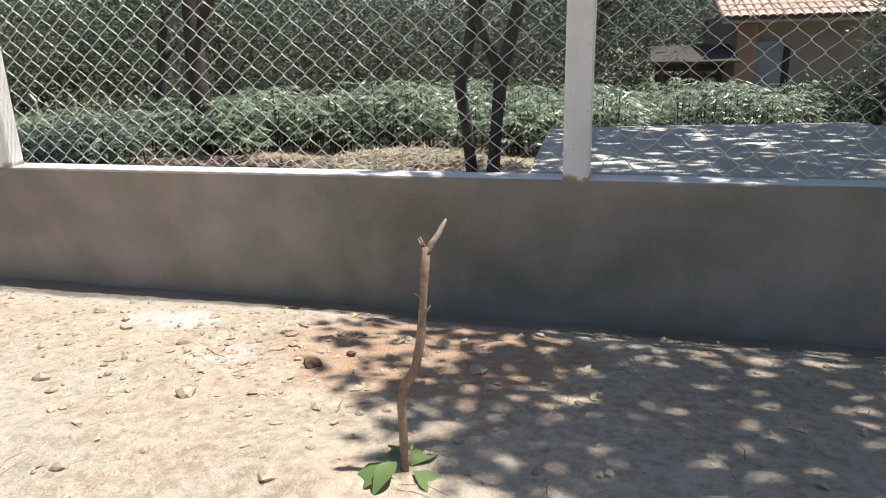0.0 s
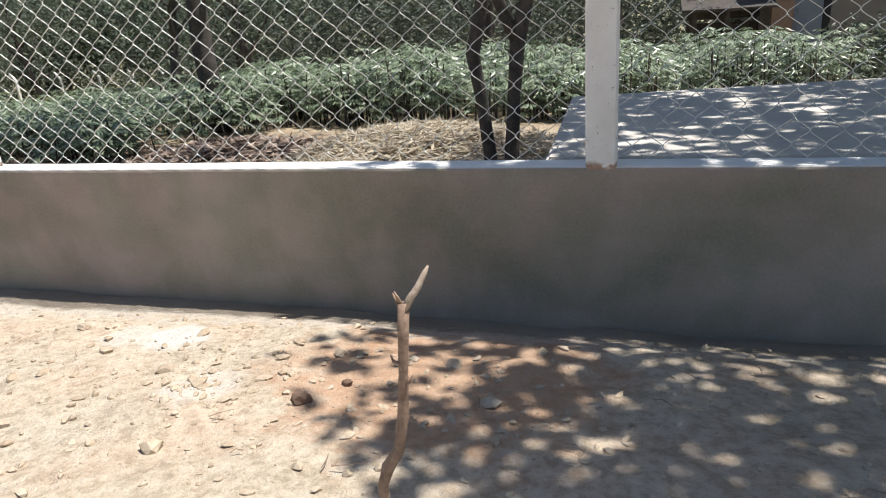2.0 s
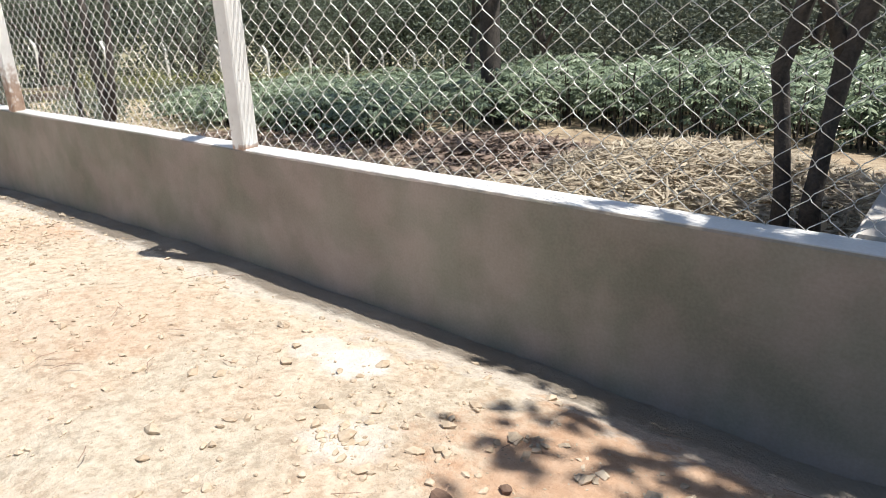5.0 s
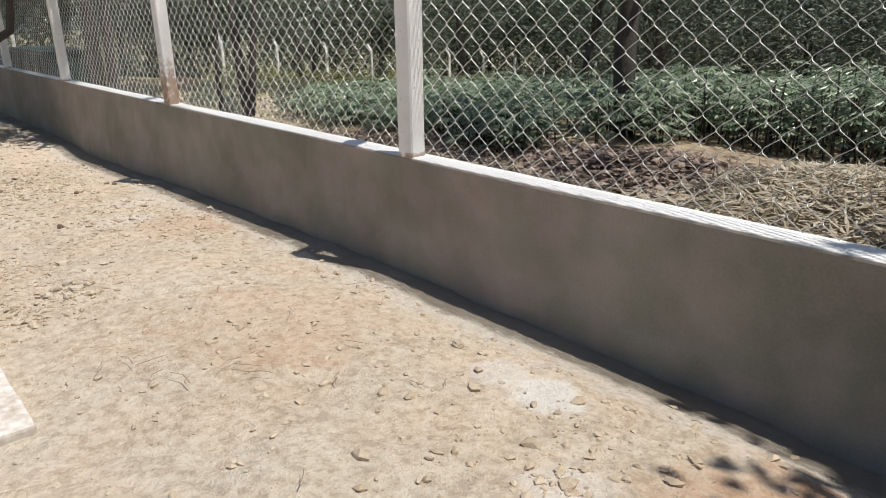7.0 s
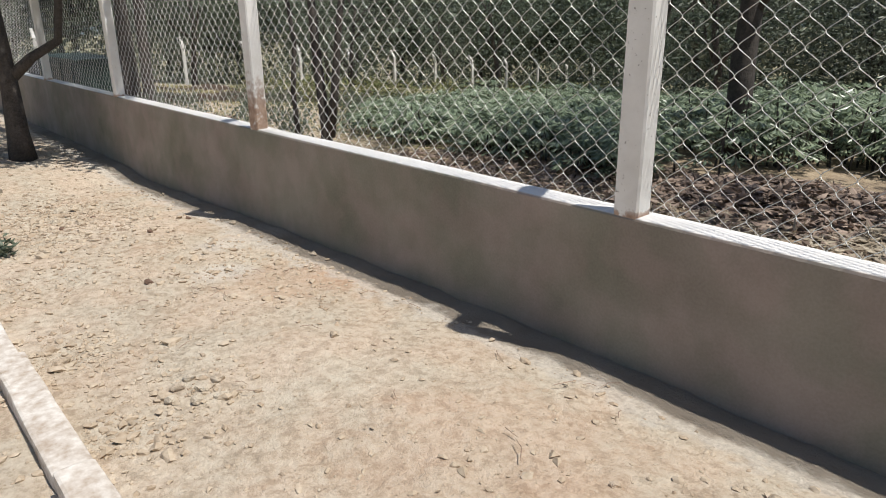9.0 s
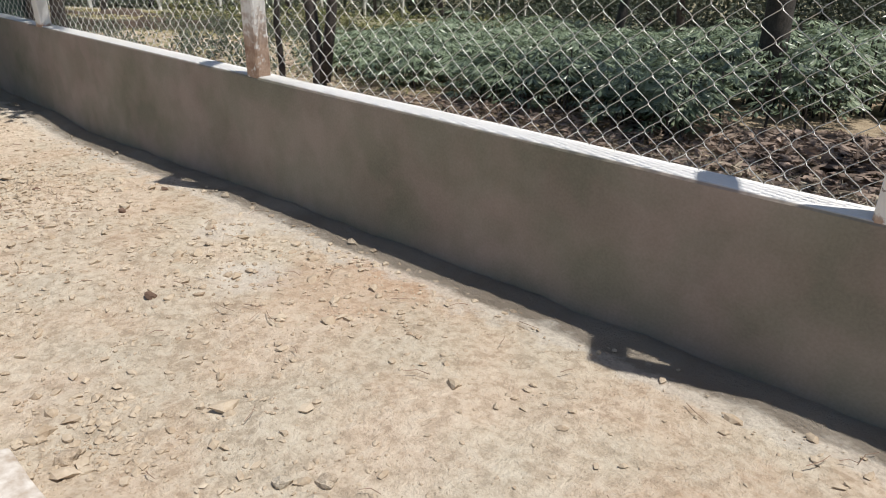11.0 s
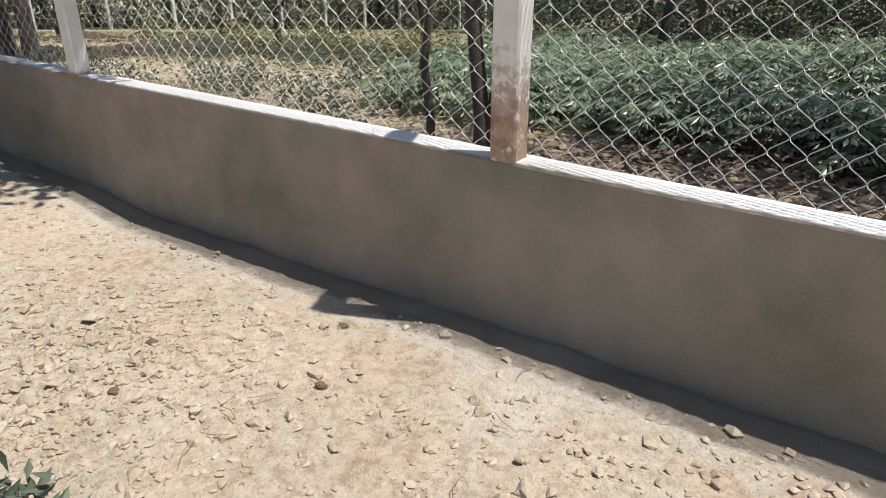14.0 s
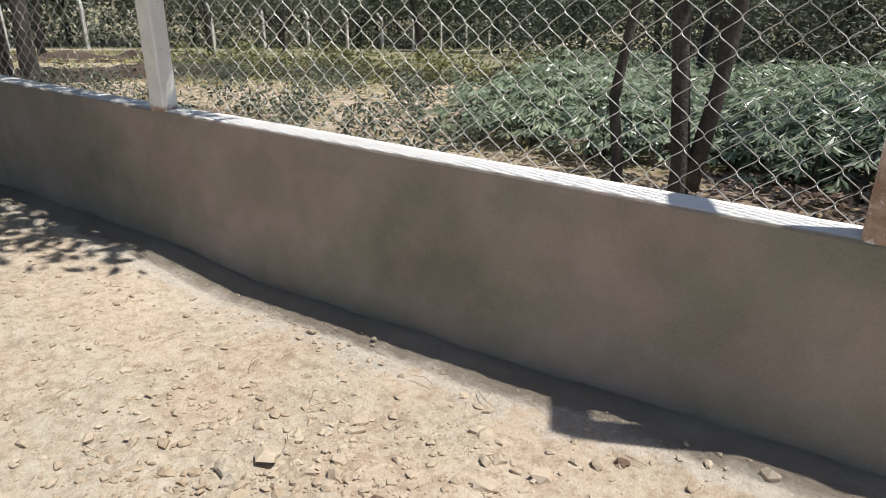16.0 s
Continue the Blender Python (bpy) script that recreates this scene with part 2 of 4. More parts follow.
# ---- mesh helpers ----
def mesh_of(name, verts, faces, mat, smooth=False):
    me = bpy.data.meshes.new(name)
    me.from_pydata([tuple(v) for v in verts], [], [tuple(f) for f in faces])
    me.materials.append(mat)
    if smooth:
        me.polygons.foreach_set("use_smooth", [True] * len(me.polygons))
    me.update()
    return me


def part(name, bm, mat, parent=None, label=""):
    """Links a bmesh as one mesh object under a thing or a part."""
    me = bpy.data.meshes.new(name)
    bm.to_mesh(me)
    bm.free()
    me.materials.append(mat)
    return under(new(name, me), parent, label)


def under(ob, parent, label=""):
    if parent is not None:
        ob.parent = parent
    if label:
        ob["label"] = label
    return ob


def box(size, centre=(0, 0, 0), bevel=0.006, turn=None, wobble=0.0, cuts=0):
    bm = bmesh.new()
    bmesh.ops.create_cube(bm, size=1.0)
    bmesh.ops.scale(bm, vec=size, verts=bm.verts)
    if cuts:
        bmesh.ops.subdivide_edges(bm, edges=bm.edges[:], cuts=cuts, use_grid_fill=True)
    if bevel:
        sharp = [e for e in bm.edges if len(e.link_faces) == 2 and e.calc_face_angle() > 0.5]
        bmesh.ops.bevel(bm, geom=sharp, offset=bevel, segments=2, affect="EDGES", profile=0.6)
    if wobble:
        for v in bm.verts:
            v.co += noise.noise_vector(v.co * 9.0 + Vector(centre)) * wobble
    m = Matrix.Translation(centre)
    if turn is not None:
        m = m @ turn
    bmesh.ops.transform(bm, matrix=m, verts=bm.verts)
    return bm


def tube(points, radii, sides=8, rough=0.0, seed=0.0):
    """Verts and faces of a tapered tube along points."""
    pts = [Vector(p) for p in points]
    vs, fs = [], []
    ref = Vector((1, 0, 0))
    for i, p in enumerate(pts):
        d = (pts[min(i + 1, len(pts) - 1)] - pts[max(i - 1, 0)]).normalized()
        u = d.cross(ref if abs(d.dot(ref)) < 0.9 else Vector((0, 1, 0))).normalized()
        w = d.cross(u)
        for k in range(sides):
            a = 2 * math.pi * k / sides
            r = radii[i] * (1 + rough * noise.noise(Vector((i * 1.7 + seed, k * 2.3, seed))))
            vs.append(p + (u * math.cos(a) + w * math.sin(a)) * r)
    for i in range(len(pts) - 1):
        for k in range(sides):
            a, b = i * sides + k, i * sides + (k + 1) % sides
            fs.append((a, b, b + sides, a + sides))
    fs.append(tuple(range(sides))[::-1])
    fs.append(tuple(range((len(pts) - 1) * sides, len(pts) * sides)))
    return vs, fs


def join(pieces):
    vs, fs = [], []
    for v, f in pieces:
        o = len(vs)
        vs.extend(v)
        fs.extend(tuple(i + o for i in q) for q in f)
    return vs, fs


def leaves(centres, length, width, rng, up=0.3, axis=None):
    """Folded four-cornered leaves round the centres, as verts and faces."""
    c = np.asarray(centres, float)
    n = len(c)
    a = rng.normal(size=(n, 3)) if axis is None else np.asarray(axis, float)
    a[:, 2] *= 0.7
    a /= np.linalg.norm(a, axis=1)[:, None] + 1e-9
    r = rng.normal(size=(n, 3))
    r[:, 2] += up * 4
    b = np.cross(a, r)
    b /= np.linalg.norm(b, axis=1)[:, None] + 1e-9
    nrm = np.cross(a, b)
    L = (length * (0.6 + 0.8 * rng.random(n)))[:, None]
    W = (width * (0.6 + 0.8 * rng.random(n)))[:, None]
    v = np.stack([c - a * L / 2, c + b * W / 2 + nrm * W * 0.2 - a * L * 0.05, c + a * L / 2, c - b * W / 2 + nrm * W * 0.2 - a * L * 0.05], 1).reshape(-1, 3)
    i = np.arange(n)[:, None] * 4
    f = np.concatenate([i + np.array([[0, 1, 2]]), i + np.array([[0, 2, 3]])], 0)
    return v.tolist(), f.tolist()


# ---- the lie of the land ----
def foot_level(x):
    """Height of the earth along the foot of the wall."""
    return float(np.interp(-x, (-0.5, 0.5, 1.5, 2.2, 3.0, 4.0, 4.8, 6.1, 6.9, 7.5, 8.4, 8.9, 9.3), (-0.10, -0.085, -0.07, -0.065, -0.062, -0.075, -0.095, -0.125, -0.165, -0.185, -0.215, -0.172, -0.158)))


def land(x, y):
    """Height of the ground: the yard rises from the wall, the garden falls away."""
    if y < 0.06:
        d = min(max(-y, 0.0), float(np.interp(-x, (1.0, 3.0), (1.6, 0.95))))
        steep = float(np.interp(-x, (1.0, 2.0, 3.5, 5.0), (0.32, 0.2, 0.09, 0.06)))
        gentle = float(np.interp(-x, (0.5, 1.5, 4.0, 5.0), (0.14, 0.12, 0.08, 0.06)))
        return foot_level(x) + steep * min(d, 0.35) + gentle * max(d - 0.35, 0.0)
    z = -0.06 - 0.083 * max(0.0, min(y, 45.0) - 4.0)
    return z - 0.033 * max(0.0, min(-x, 45.0) - 6.0) * min(1.0, y / 3.0)


def stops(lo, a, b, hi, step, grow=1.22):
    """Grid lines: even from a to b, wider and wider out to lo and hi."""
    mid = list(np.arange(a, b + 1e-6, step))
    left, right, d = [], [], step
    p = a
    while p > lo:
        d *= grow
        p -= d
        left.append(p)
    p, d = b, step
    while p < hi:
        d *= grow
        p += d
        right.append(p)
    return left[::-1] + mid + right


def build_ground():
    xs = stops(-900, -11.5, 2.0, 900, 0.035)
    ys = stops(-900, -2.6, -0.0, 1200, 0.035, 1.15)
    vs = []
    for y in ys:
        for x in xs:
            z = land(x, y)
            near = -14 < x < 4 and -4.5 < y < 6
            q = Vector((x, y, 0))
            if near and y < 0.06:
                fade = min(1.0, max(0.25, (-y - 0.1) * 3))
                z += fade * (0.020 * noise.noise(q * 1.1) + 0.012 * noise.noise(q * 4.1)) + 0.006 * noise.noise(q * 13) + (0.005 + 0.012 * max(0.0, noise.noise(q * 0.9 + Vector((5, 2, 0))) + 0.1) + 0.014 * math.exp(-((x + 7.0) / 0.8) ** 2 - ((y + 1.2) / 0.45) ** 2)) * noise.noise(q * 25)
                # mortar dropped along the foot of the wall
                z += 0.02 * math.exp(-((y + 0.02) / 0.06) ** 2) * (1 + 0.8 * noise.noise(q * 3.3))
            elif y < 60:
                z += 0.05 * noise.noise(q * 0.9) + (0.03 * noise.noise(q * 3.0) if near else 0)
            vs.append((x, y, z))
    w = len(xs)
    fs = [(j * w + i, j * w + i + 1, (j + 1) * w + i + 1, (j + 1) * w + i) for j in range(len(ys) - 1) for i in range(w - 1)]
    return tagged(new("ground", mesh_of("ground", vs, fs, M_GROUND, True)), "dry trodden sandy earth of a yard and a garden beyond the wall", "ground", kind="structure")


build_ground()

# ---- the low wall ----
TOP, THICK = 0.577, 0.135


def build_wall():
    xs = np.arange(-45.0, 8.01, 0.1)
    prof = [(0.0, -0.5), (0.0, -0.1), (0.0, 0.06), (0.0, 0.2), (0.0, 0.34), (0.0, 0.48), (0.0, TOP - 0.012), (0.006, TOP - 0.003), (0.014, TOP), (0.07, TOP + 0.002),
            (THICK - 0.012, TOP), (THICK, TOP - 0.012), (THICK, 0.2), (THICK, -0.5)]
    vs = []
    for x in xs:
        for y, z in prof:
            k = 0.006 if z > 0.5 else 0.004
            vs.append((x, y + k * noise.noise(Vector((x * 1.3, z * 3, y * 4))), z + (0.004 * noise.noise(Vector((x * 0.8, 7, 0))) + 0.002 * noise.noise(Vector((x * 6, 3, y * 9))) if z > 0.5 else 0)))
    n = len(prof)
    fs = [(i * n + k, i * n + k + 1, (i + 1) * n + k + 1, (i + 1) * n + k)[::-1] for i in range(len(xs) - 1) for k in range(n - 1)]
    fs += [tuple(range(n)), tuple(range((len(xs) - 1) * n, len(xs) * n))[::-1]]
    tagged(new("wall_north", mesh_of("wall_north", vs, fs, M_PLASTER)), "low cement-plastered boundary wall, grey-brown, blotchy, its top coloured pale for sun glare", "wall", kind="structure")


build_wall()

# ---- fence posts and wire ----
PW, PD, BEND = 0.112, 0.088, 1.70


def post_mesh(name, mat, total=BEND, arm=0.42, w=PW, d=PD, y0=0.004):
    """A square cast post bent outwards at the top, foot at z = 0, front face on y = y0."""
    a = arm * math.sqrt(0.5)
    line = [(0.0, 0.0), (0.0, 0.3), (0.0, 0.6), (0.0, total - TOP - 0.10), (0.0, total - TOP), (a * 0.5, total - TOP + a * 0.5), (a, total - TOP + a)]
    bm = bmesh.new()
    rings = []
    c = 0.008
    for i, (dy, z) in enumerate(line):
        s = 1.0 - 0.12 * max(0, i - 4) / 2
        tilt = 0.414 if i == 4 else (1.0 if i > 4 else 0.0)
        ring = []
        for px, py in ((-w / 2 + c, 0), (w / 2 - c, 0), (w / 2, c), (w / 2, d - c), (w / 2 - c, d), (-w / 2 + c, d), (-w / 2, d - c), (-w / 2, c)):
            k = noise.noise_vector(Vector((px * 9, py * 9, z * 3 + i))) * 0.003
            yy = (py - d / 2) * s
            drop = -yy * tilt
            ring.append(bm.verts.new((px * s + k.x, y0 + d / 2 + dy + yy * (1.0 if tilt < 0.9 else 0.75) + k.y, z + drop * 0.75)))
        rings.append(ring)
    for r, q in zip(rings, rings[1:]):
        for k in range(8):
            bm.faces.new((r[k], r[(k + 1) % 8], q[(k + 1) % 8], q[k]))
    bm.faces.new(rings[0][::-1])
    bm.faces.new(rings[-1])
    me = bpy.data.meshes.new(name)
    bm.to_mesh(me)
    bm.free()
    me.materials.append(mat)
    return me


post_me = post_mesh("fence_post", M_LIME)
bare_me = post_mesh("fence_post_flaked", M_LIME_BARE)
def post_x(k):
    """The left side of each post; the spacing is uneven."""
    return {0: 0.022, 1: -2.9, 2: -5.985}.get(k, -3.0 * k - (0.09 if k > 2 else 0.0))


for k in range(-2, 14):
    x = post_x(k) + PW / 2
    ob = new("fence_post", bare_me if k == 2 else post_me)
    ob.location = (x, 0, TOP - 0.01)
    ob.rotation_euler = (0, radians(0.4 * math.sin(k * 2.1)) if k > 3 else 0, 0)
    tagged(ob, "whitewashed concrete fence post flaked to brown at its foot" if k == 2 else "whitewashed square concrete fence post with an outward-bent top on the wall", "fence post", "posts along the wall", "thing")

CELL_W, CELL_H = 0.106, 0.096


def chain_link(width, height, r=0.0015):
    """Zigzag wires, each kinked where it hooks into the next one."""
    pieces = []
    hw, hh = CELL_W / 2, CELL_H / 2
    for i in range(int(width / hw)):
        x = i * hw
        for j in range(int(height / hh)):
            fall = (i + j) % 2 == 0
            z0, z1 = j * hh, (j + 1) * hh
            yo = -0.006 if fall else 0.006
            xa, xb = (x + hw, x) if fall else (x, x + hw)
            a, b = Vector((xa, 0, z0)), Vector((xb, 0, z1))
            k = Vector((0, 0, hh * 0.09))
            pieces.append(tube([a, a.lerp(b, 0.10) + k + Vector((0, yo, 0)), a.lerp(b, 0.90) - k + Vector((0, yo, 0)), b], [r, r, r, r], 4))
    return join(pieces)


for k in range(-2, 13):
    x0, x1 = post_x(k + 1) + PW / 2, post_x(k) + PW / 2
    v, f = chain_link(x1 - x0 - 0.02, BEND - TOP + 0.02)
    ob = new("chain_link_panel", mesh_of("wire_mesh", v, f, M_WIRE, True))
    ob.location = (x0, PD + 0.012, TOP + 0.004)
    tagged(ob, "galvanised diamond chain-link mesh stretched between the white posts", "chain-link fence", "mesh bays of the fence", "stuff")

# ---- kerb in the yard ----
for k in range(5):
    x0 = -7.4 + k * 1.02
    bm = box((1.0, 0.115, 0.22), (x0 + 0.5, -1.885 + 0.008 * math.sin(k * 3), land(x0 + 0.5, -1.885) - 0.045 + 0.004 * math.cos(k * 5)), 0.012, None, 0.008, 5)
    tagged(part("kerb_stone", bm, M_KERB), "whitewashed concrete kerb stone, scuffed and half sunk in earth", "kerb", "kerb stones of the bed", "thing")

# ---- raised slab behind the wall ----
def build_slab():
    top = [(-0.14, THICK + 0.004), (2.6, THICK + 0.004), (1.8, 2.4), (-0.23, 1.96)]
    bm = bmesh.new()
    lo = [bm.verts.new((x, y, -0.3)) for x, y in top]
    hi = [bm.verts.new((x, y, TOP + 0.006 - 0.014 * y)) for x, y in top]
    bm.faces.new(hi)
    bm.faces.new(lo[::-1])
    for i in range(4):
        j = (i + 1) % 4
        bm.faces.new((lo[i], lo[j], hi[j], hi[i]))
    bmesh.ops.bevel(bm, geom=[e for e in bm.edges if e.verts[0] in hi and e.verts[1] in hi], offset=0.012, segments=2, affect="EDGES")
    tagged(part("cistern_slab", bm, M_SLAB), "grey cement cistern slab against the wall under a tree", "slab", kind="thing")


build_slab()


# ---- trees ----
def limbs(rng, base, height, r0, lean, spread, forks):
    """Polylines with radii: a leaning trunk and its limbs; also the tips."""
    out, tips = [], []
    p = Vector(base)
    d = Vector((lean[0], lean[1], 1)).normalized()
    n = 6
    pts, rad = [p.copy() - Vector((0, 0, 0.15))], [r0 * 1.25]
    for i in range(n):
        p = p + d * (height / n)
        d = (d + Vector((rng.normal() * 0.10, rng.normal() * 0.10, 0.04))).normalized()
        pts.append(p.copy())
        rad.append(r0 * (1 - 0.55 * (i + 1) / n))
    out.append((pts, rad))
    for k in range(forks):
        i = int(rng.integers(2, n + 1))
        q = pts[i].copy()
        a = 2 * math.pi * (k / forks) + rng.normal() * 0.4
        e = Vector((math.cos(a) * spread, math.sin(a) * spread, 0.75 + 0.5 * rng.random())).normalized()
        bp, br = [q.copy()], [rad[i] * 0.7]
        L = height * (0.35 + 0.35 * rng.random())
        for s in range(5):
            q = q + e * (L / 5)
            e = (e + Vector((rng.normal() * 0.18, rng.normal() * 0.18, rng.normal() * 0.12))).normalized()
            bp.append(q.copy())
            br.append(rad[i] * 0.7 * (1 - 0.17 * (s + 1)))
            if s > 1:
                tips.append(q.copy())
        out.append((bp, br))
    tips.append(pts[-1].copy())
    return out, tips


def tree_meshes(seed, height, r0, lean, spread, forks, n_leaves, leaf, leaf_mat, clump=0.5, sides=8):
    rng = np.random.default_rng(seed)
    ls, tips = limbs(rng, (0, 0, 0), height, r0, lean, spread, forks)
    v, f = join([tube(p, r, sides if i == 0 else 5, 0.25, i * 3.1 + seed) for i, (p, r) in enumerate(ls)])
    trunk = mesh_of("trunk", v, f, M_BARK, True)
    t = np.array([list(q) for q in tips])
    sub = t[rng.integers(0, len(t), n_leaves // 14 + 1)] + rng.normal(size=(n_leaves // 14 + 1, 3)) * clump * np.array([1, 1, 0.7])
    c = sub[rng.integers(0, len(sub), n_leaves)] + rng.normal(size=(n_leaves, 3)) * clump * 0.22
    v, f = leaves(c, leaf, leaf * 0.5, rng)
    crown = mesh_of("crown", v, f, leaf_mat)
    return trunk, crown


def plant_tree(meshes, x, y, turn=0.0, scale=1.0, label="", group="", z=None, name="tree"):
    root = new(name)
    root.location = (x, y, land(x, y) if z is None else z)
    root.rotation_euler = (0, 0, turn)
    root.scale = (scale, scale, scale)
    for n, me in zip(("trunk", "crown"), meshes):
        under(new(n, me), root)
    return tagged(root, label, "tree", group, "thing")


def far_line(s, off):
    """A point s metres along the far fence and off metres behind it."""
    return -33.5 + 0.03 * s - 0.9996 * off, 13.2 + 0.9996 * s + 0.03 * off


rng = np.random.default_rng(5)
scrub = [tree_meshes(10 + i, 2.6, 0.085, (0.03 * (i - 1), 0.02), 0.9, 7, 4200, 0.085, (M_SCRUB, M_SCRUB2, M_SCRUB)[i], 0.55) for i in range(3)]
woods = [tree_meshes(30 + i, 3.6, 0.12, (0.05 * i, 0.05), 0.8, 9, 6500, 0.19, (M_SCRUB, M_SCRUB2, M_SCRUB)[i], 0.9, 6) for i in range(3)]

# trees among the garden, bare stems below, crowns overhead
GARDEN = [(-19.5, 16.4, 0.4, 1.3), (-17.0, 8.2, 0.9, 0.9), (-9.5, 13.5, 2.2, 1.3), (-8.9, 9.5, 4.0, 1.15),
          (-3.2, 12.5, 5.1, 1.3), (-0.5, 14.0, 0.3, 1.25), (-12.0, 17.0, 1.0, 1.4), (-7.6, 17.5, 2.9, 1.4), (-25.0, 12.5, 4.4, 1.2), (-24.5, 7.0, 3.2, 1.2), (-29.0, 22.0, 3.0, 1.3)]
for i, (x, y, a, s) in enumerate(GARDEN):
    plant_tree(scrub[i % 3], x, y, a, s, "thin dark-stemmed thorn tree with a sparse grey-green crown in the garden", "garden trees")
# the wood behind the far fence and round the garden
spots = [far_line(-16 + 3.2 * k + rng.normal() * 0.5, 4 + 3 * rng.random()) for k in range(24)] + [far_line(-20 + 5 * k, 9 + 6 * rng.random()) for k in range(15)] \
    + [(x, y) for x, y in [(-30 + 4.2 * k + rng.normal(), 27 + 9 * rng.random()) for k in range(12)] if x > -1.5 - (y + 2) * 0.86] + [(12 + 3 * k, 20 + 3 * rng.random()) for k in range(4)]
for i, (x, y) in enumerate(spots):
    plant_tree(woods[i % 3], x, y, 6.28 * rng.random(), (1.25 if x < -24 else 0.95) + 0.5 * rng.random(), "dense dark thorn-wood tree beyond the far fence", "trees of the far wood")

def thicket(name, spots, n, h, leaf, mat, label, seed):
    rng = np.random.default_rng(seed)
    cs = []
    per = n // len(spots)
    for x, y, rx, ry in spots:
        m = per // 12
        a = np.stack([x + rx * rng.normal(size=m), y + ry * rng.normal(size=m), h * rng.random(m) ** 1.3 + 0.1], 1)
        a[:, 2] += [land(p, q) for p, q in a[:, :2]]
        cs.append(np.repeat(a, 12, axis=0) + rng.normal(size=(m * 12, 3)) * leaf * 1.1)
    v, f = leaves(np.concatenate(cs), leaf, leaf * 0.45, rng, 0.2)
    tagged(new(name, mesh_of(name, v, f, mat)), label, "thicket", "", "stuff")


thicket("thicket", [(*far_line(-18 + 4.5 * k, 4.0), 1.8, 1.8) for k in range(17)], 96000, 6.2, 0.22, M_SCRUB2, "dark thorny thicket behind the far fence", 51)
thicket("thicket", [(-18 + 5 * k, 25 + 0.5 * (k % 3), 2.5, 1.4) for k in range(8)], 60000, 4.6, 0.20, M_SCRUB, "dark grey-green thicket beyond the garden", 52)
thicket("thicket", [(-9.5 + 3.3 * k, 15.5 + (k % 2), 1.25, 1.2) for k in range(4)], 30000, 3.4, 0.15, M_SCRUB2, "grey-green scrub at the foot of the garden", 53)
thicket("weed_bed", [(3.6 + 1.1 * k, 10.0 + 0.4 * (k % 2), 0.5, 0.7) for k in range(6)], 16000, 0.75, 0.10, M_SCRUB, "low dark green weeds on the ground before the shed", 54)
thicket("shrub", [(4.7, 10.4, 0.25, 0.25), (5.3, 10.2, 0.35, 0.3)], 5200, 2.6, 0.12, M_CROP, "tall bright green shrub beside the shed", 55)

# the forked tree beside the slab, whose crown shades wall and yard
def shade_tree():
    rng = np.random.default_rng(77)
    root = new("shade_tree")
    root.location = (0, 0, 0)
    stems = [([(-0.75, 1.9, -0.15), (-0.76, 1.9, 0.2), (-0.80, 1.9, 0.55), (-0.84, 1.88, 0.85), (-0.72, 1.85, 1.3), (-0.45, 1.7, 2.0), (0.1, 1.5, 2.7), (0.8, 1.2, 3.2)], [0.06, 0.045, 0.04, 0.045, 0.04, 0.035, 0.03, 0.02]),
             ([(-0.61, 1.9, -0.15), (-0.61, 1.9, 0.2), (-0.59, 1.9, 0.55), (-0.55, 1.88, 0.9), (-0.42, 1.85, 1.4), (0.0, 1.65, 2.1), (0.8, 1.9, 2.8), (1.8, 2.2, 3.3)], [0.07, 0.05, 0.045, 0.05, 0.042, 0.038, 0.033, 0.02]),
             ([(-0.55, 1.88, 0.9), (-0.68, 1.8, 1.25), (-0.78, 1.6, 1.7), (-0.4, 1.0, 2.5), (0.6, 0.4, 3.1), (1.6, 0.0, 3.4)], [0.04, 0.034, 0.03, 0.026, 0.02, 0.012])]
    for k, (p, r) in enumerate(stems):
        v, f = tube(p, r, 9, 0.3, k * 5.0)
        under(new("stem", mesh_of("stem", v, f, M_BARK, True)), root)
    n = 2250
    c = np.stack([0.2 + 6.0 * rng.random(n), -3.4 + 7.4 * rng.random(n), 2.8 + 1.0 * rng.random(n)], 1)
    keep = [noise.noise(Vector((q[0], q[1], 0)) * 1.9) > -0.33 and (q[0] > 0.02 + 0.38 * (q[2] - 2.0) + 0.22 * math.sin(q[1] * 3.1 + 2.0) + 1.5 * max(0.0, -0.35 - q[1]) - 0.18) for q in c]
    c = c[np.array(keep)]
    pts = np.repeat(c, 16, axis=0) + rng.normal(size=(len(c) * 16, 3)) * np.array([0.16, 0.16, 0.12])
    pts = pts[[q[0] > 0.38 * (q[2] - 2.0) + 0.22 * math.sin(q[1] * 3.1 + 2.0) + 1.5 * max(0.0, -0.35 - q[1]) - 0.52 for q in pts]]
    v, f = leaves(pts, 0.12, 0.075, rng, 0.9)
    under(new("crown", mesh_of("crown", v, f, M_SHADE)), root)
    tagged(root, "forked dark-barked tree beside the slab with a wide leafy crown", "tree", "", "thing")


shade_tree()


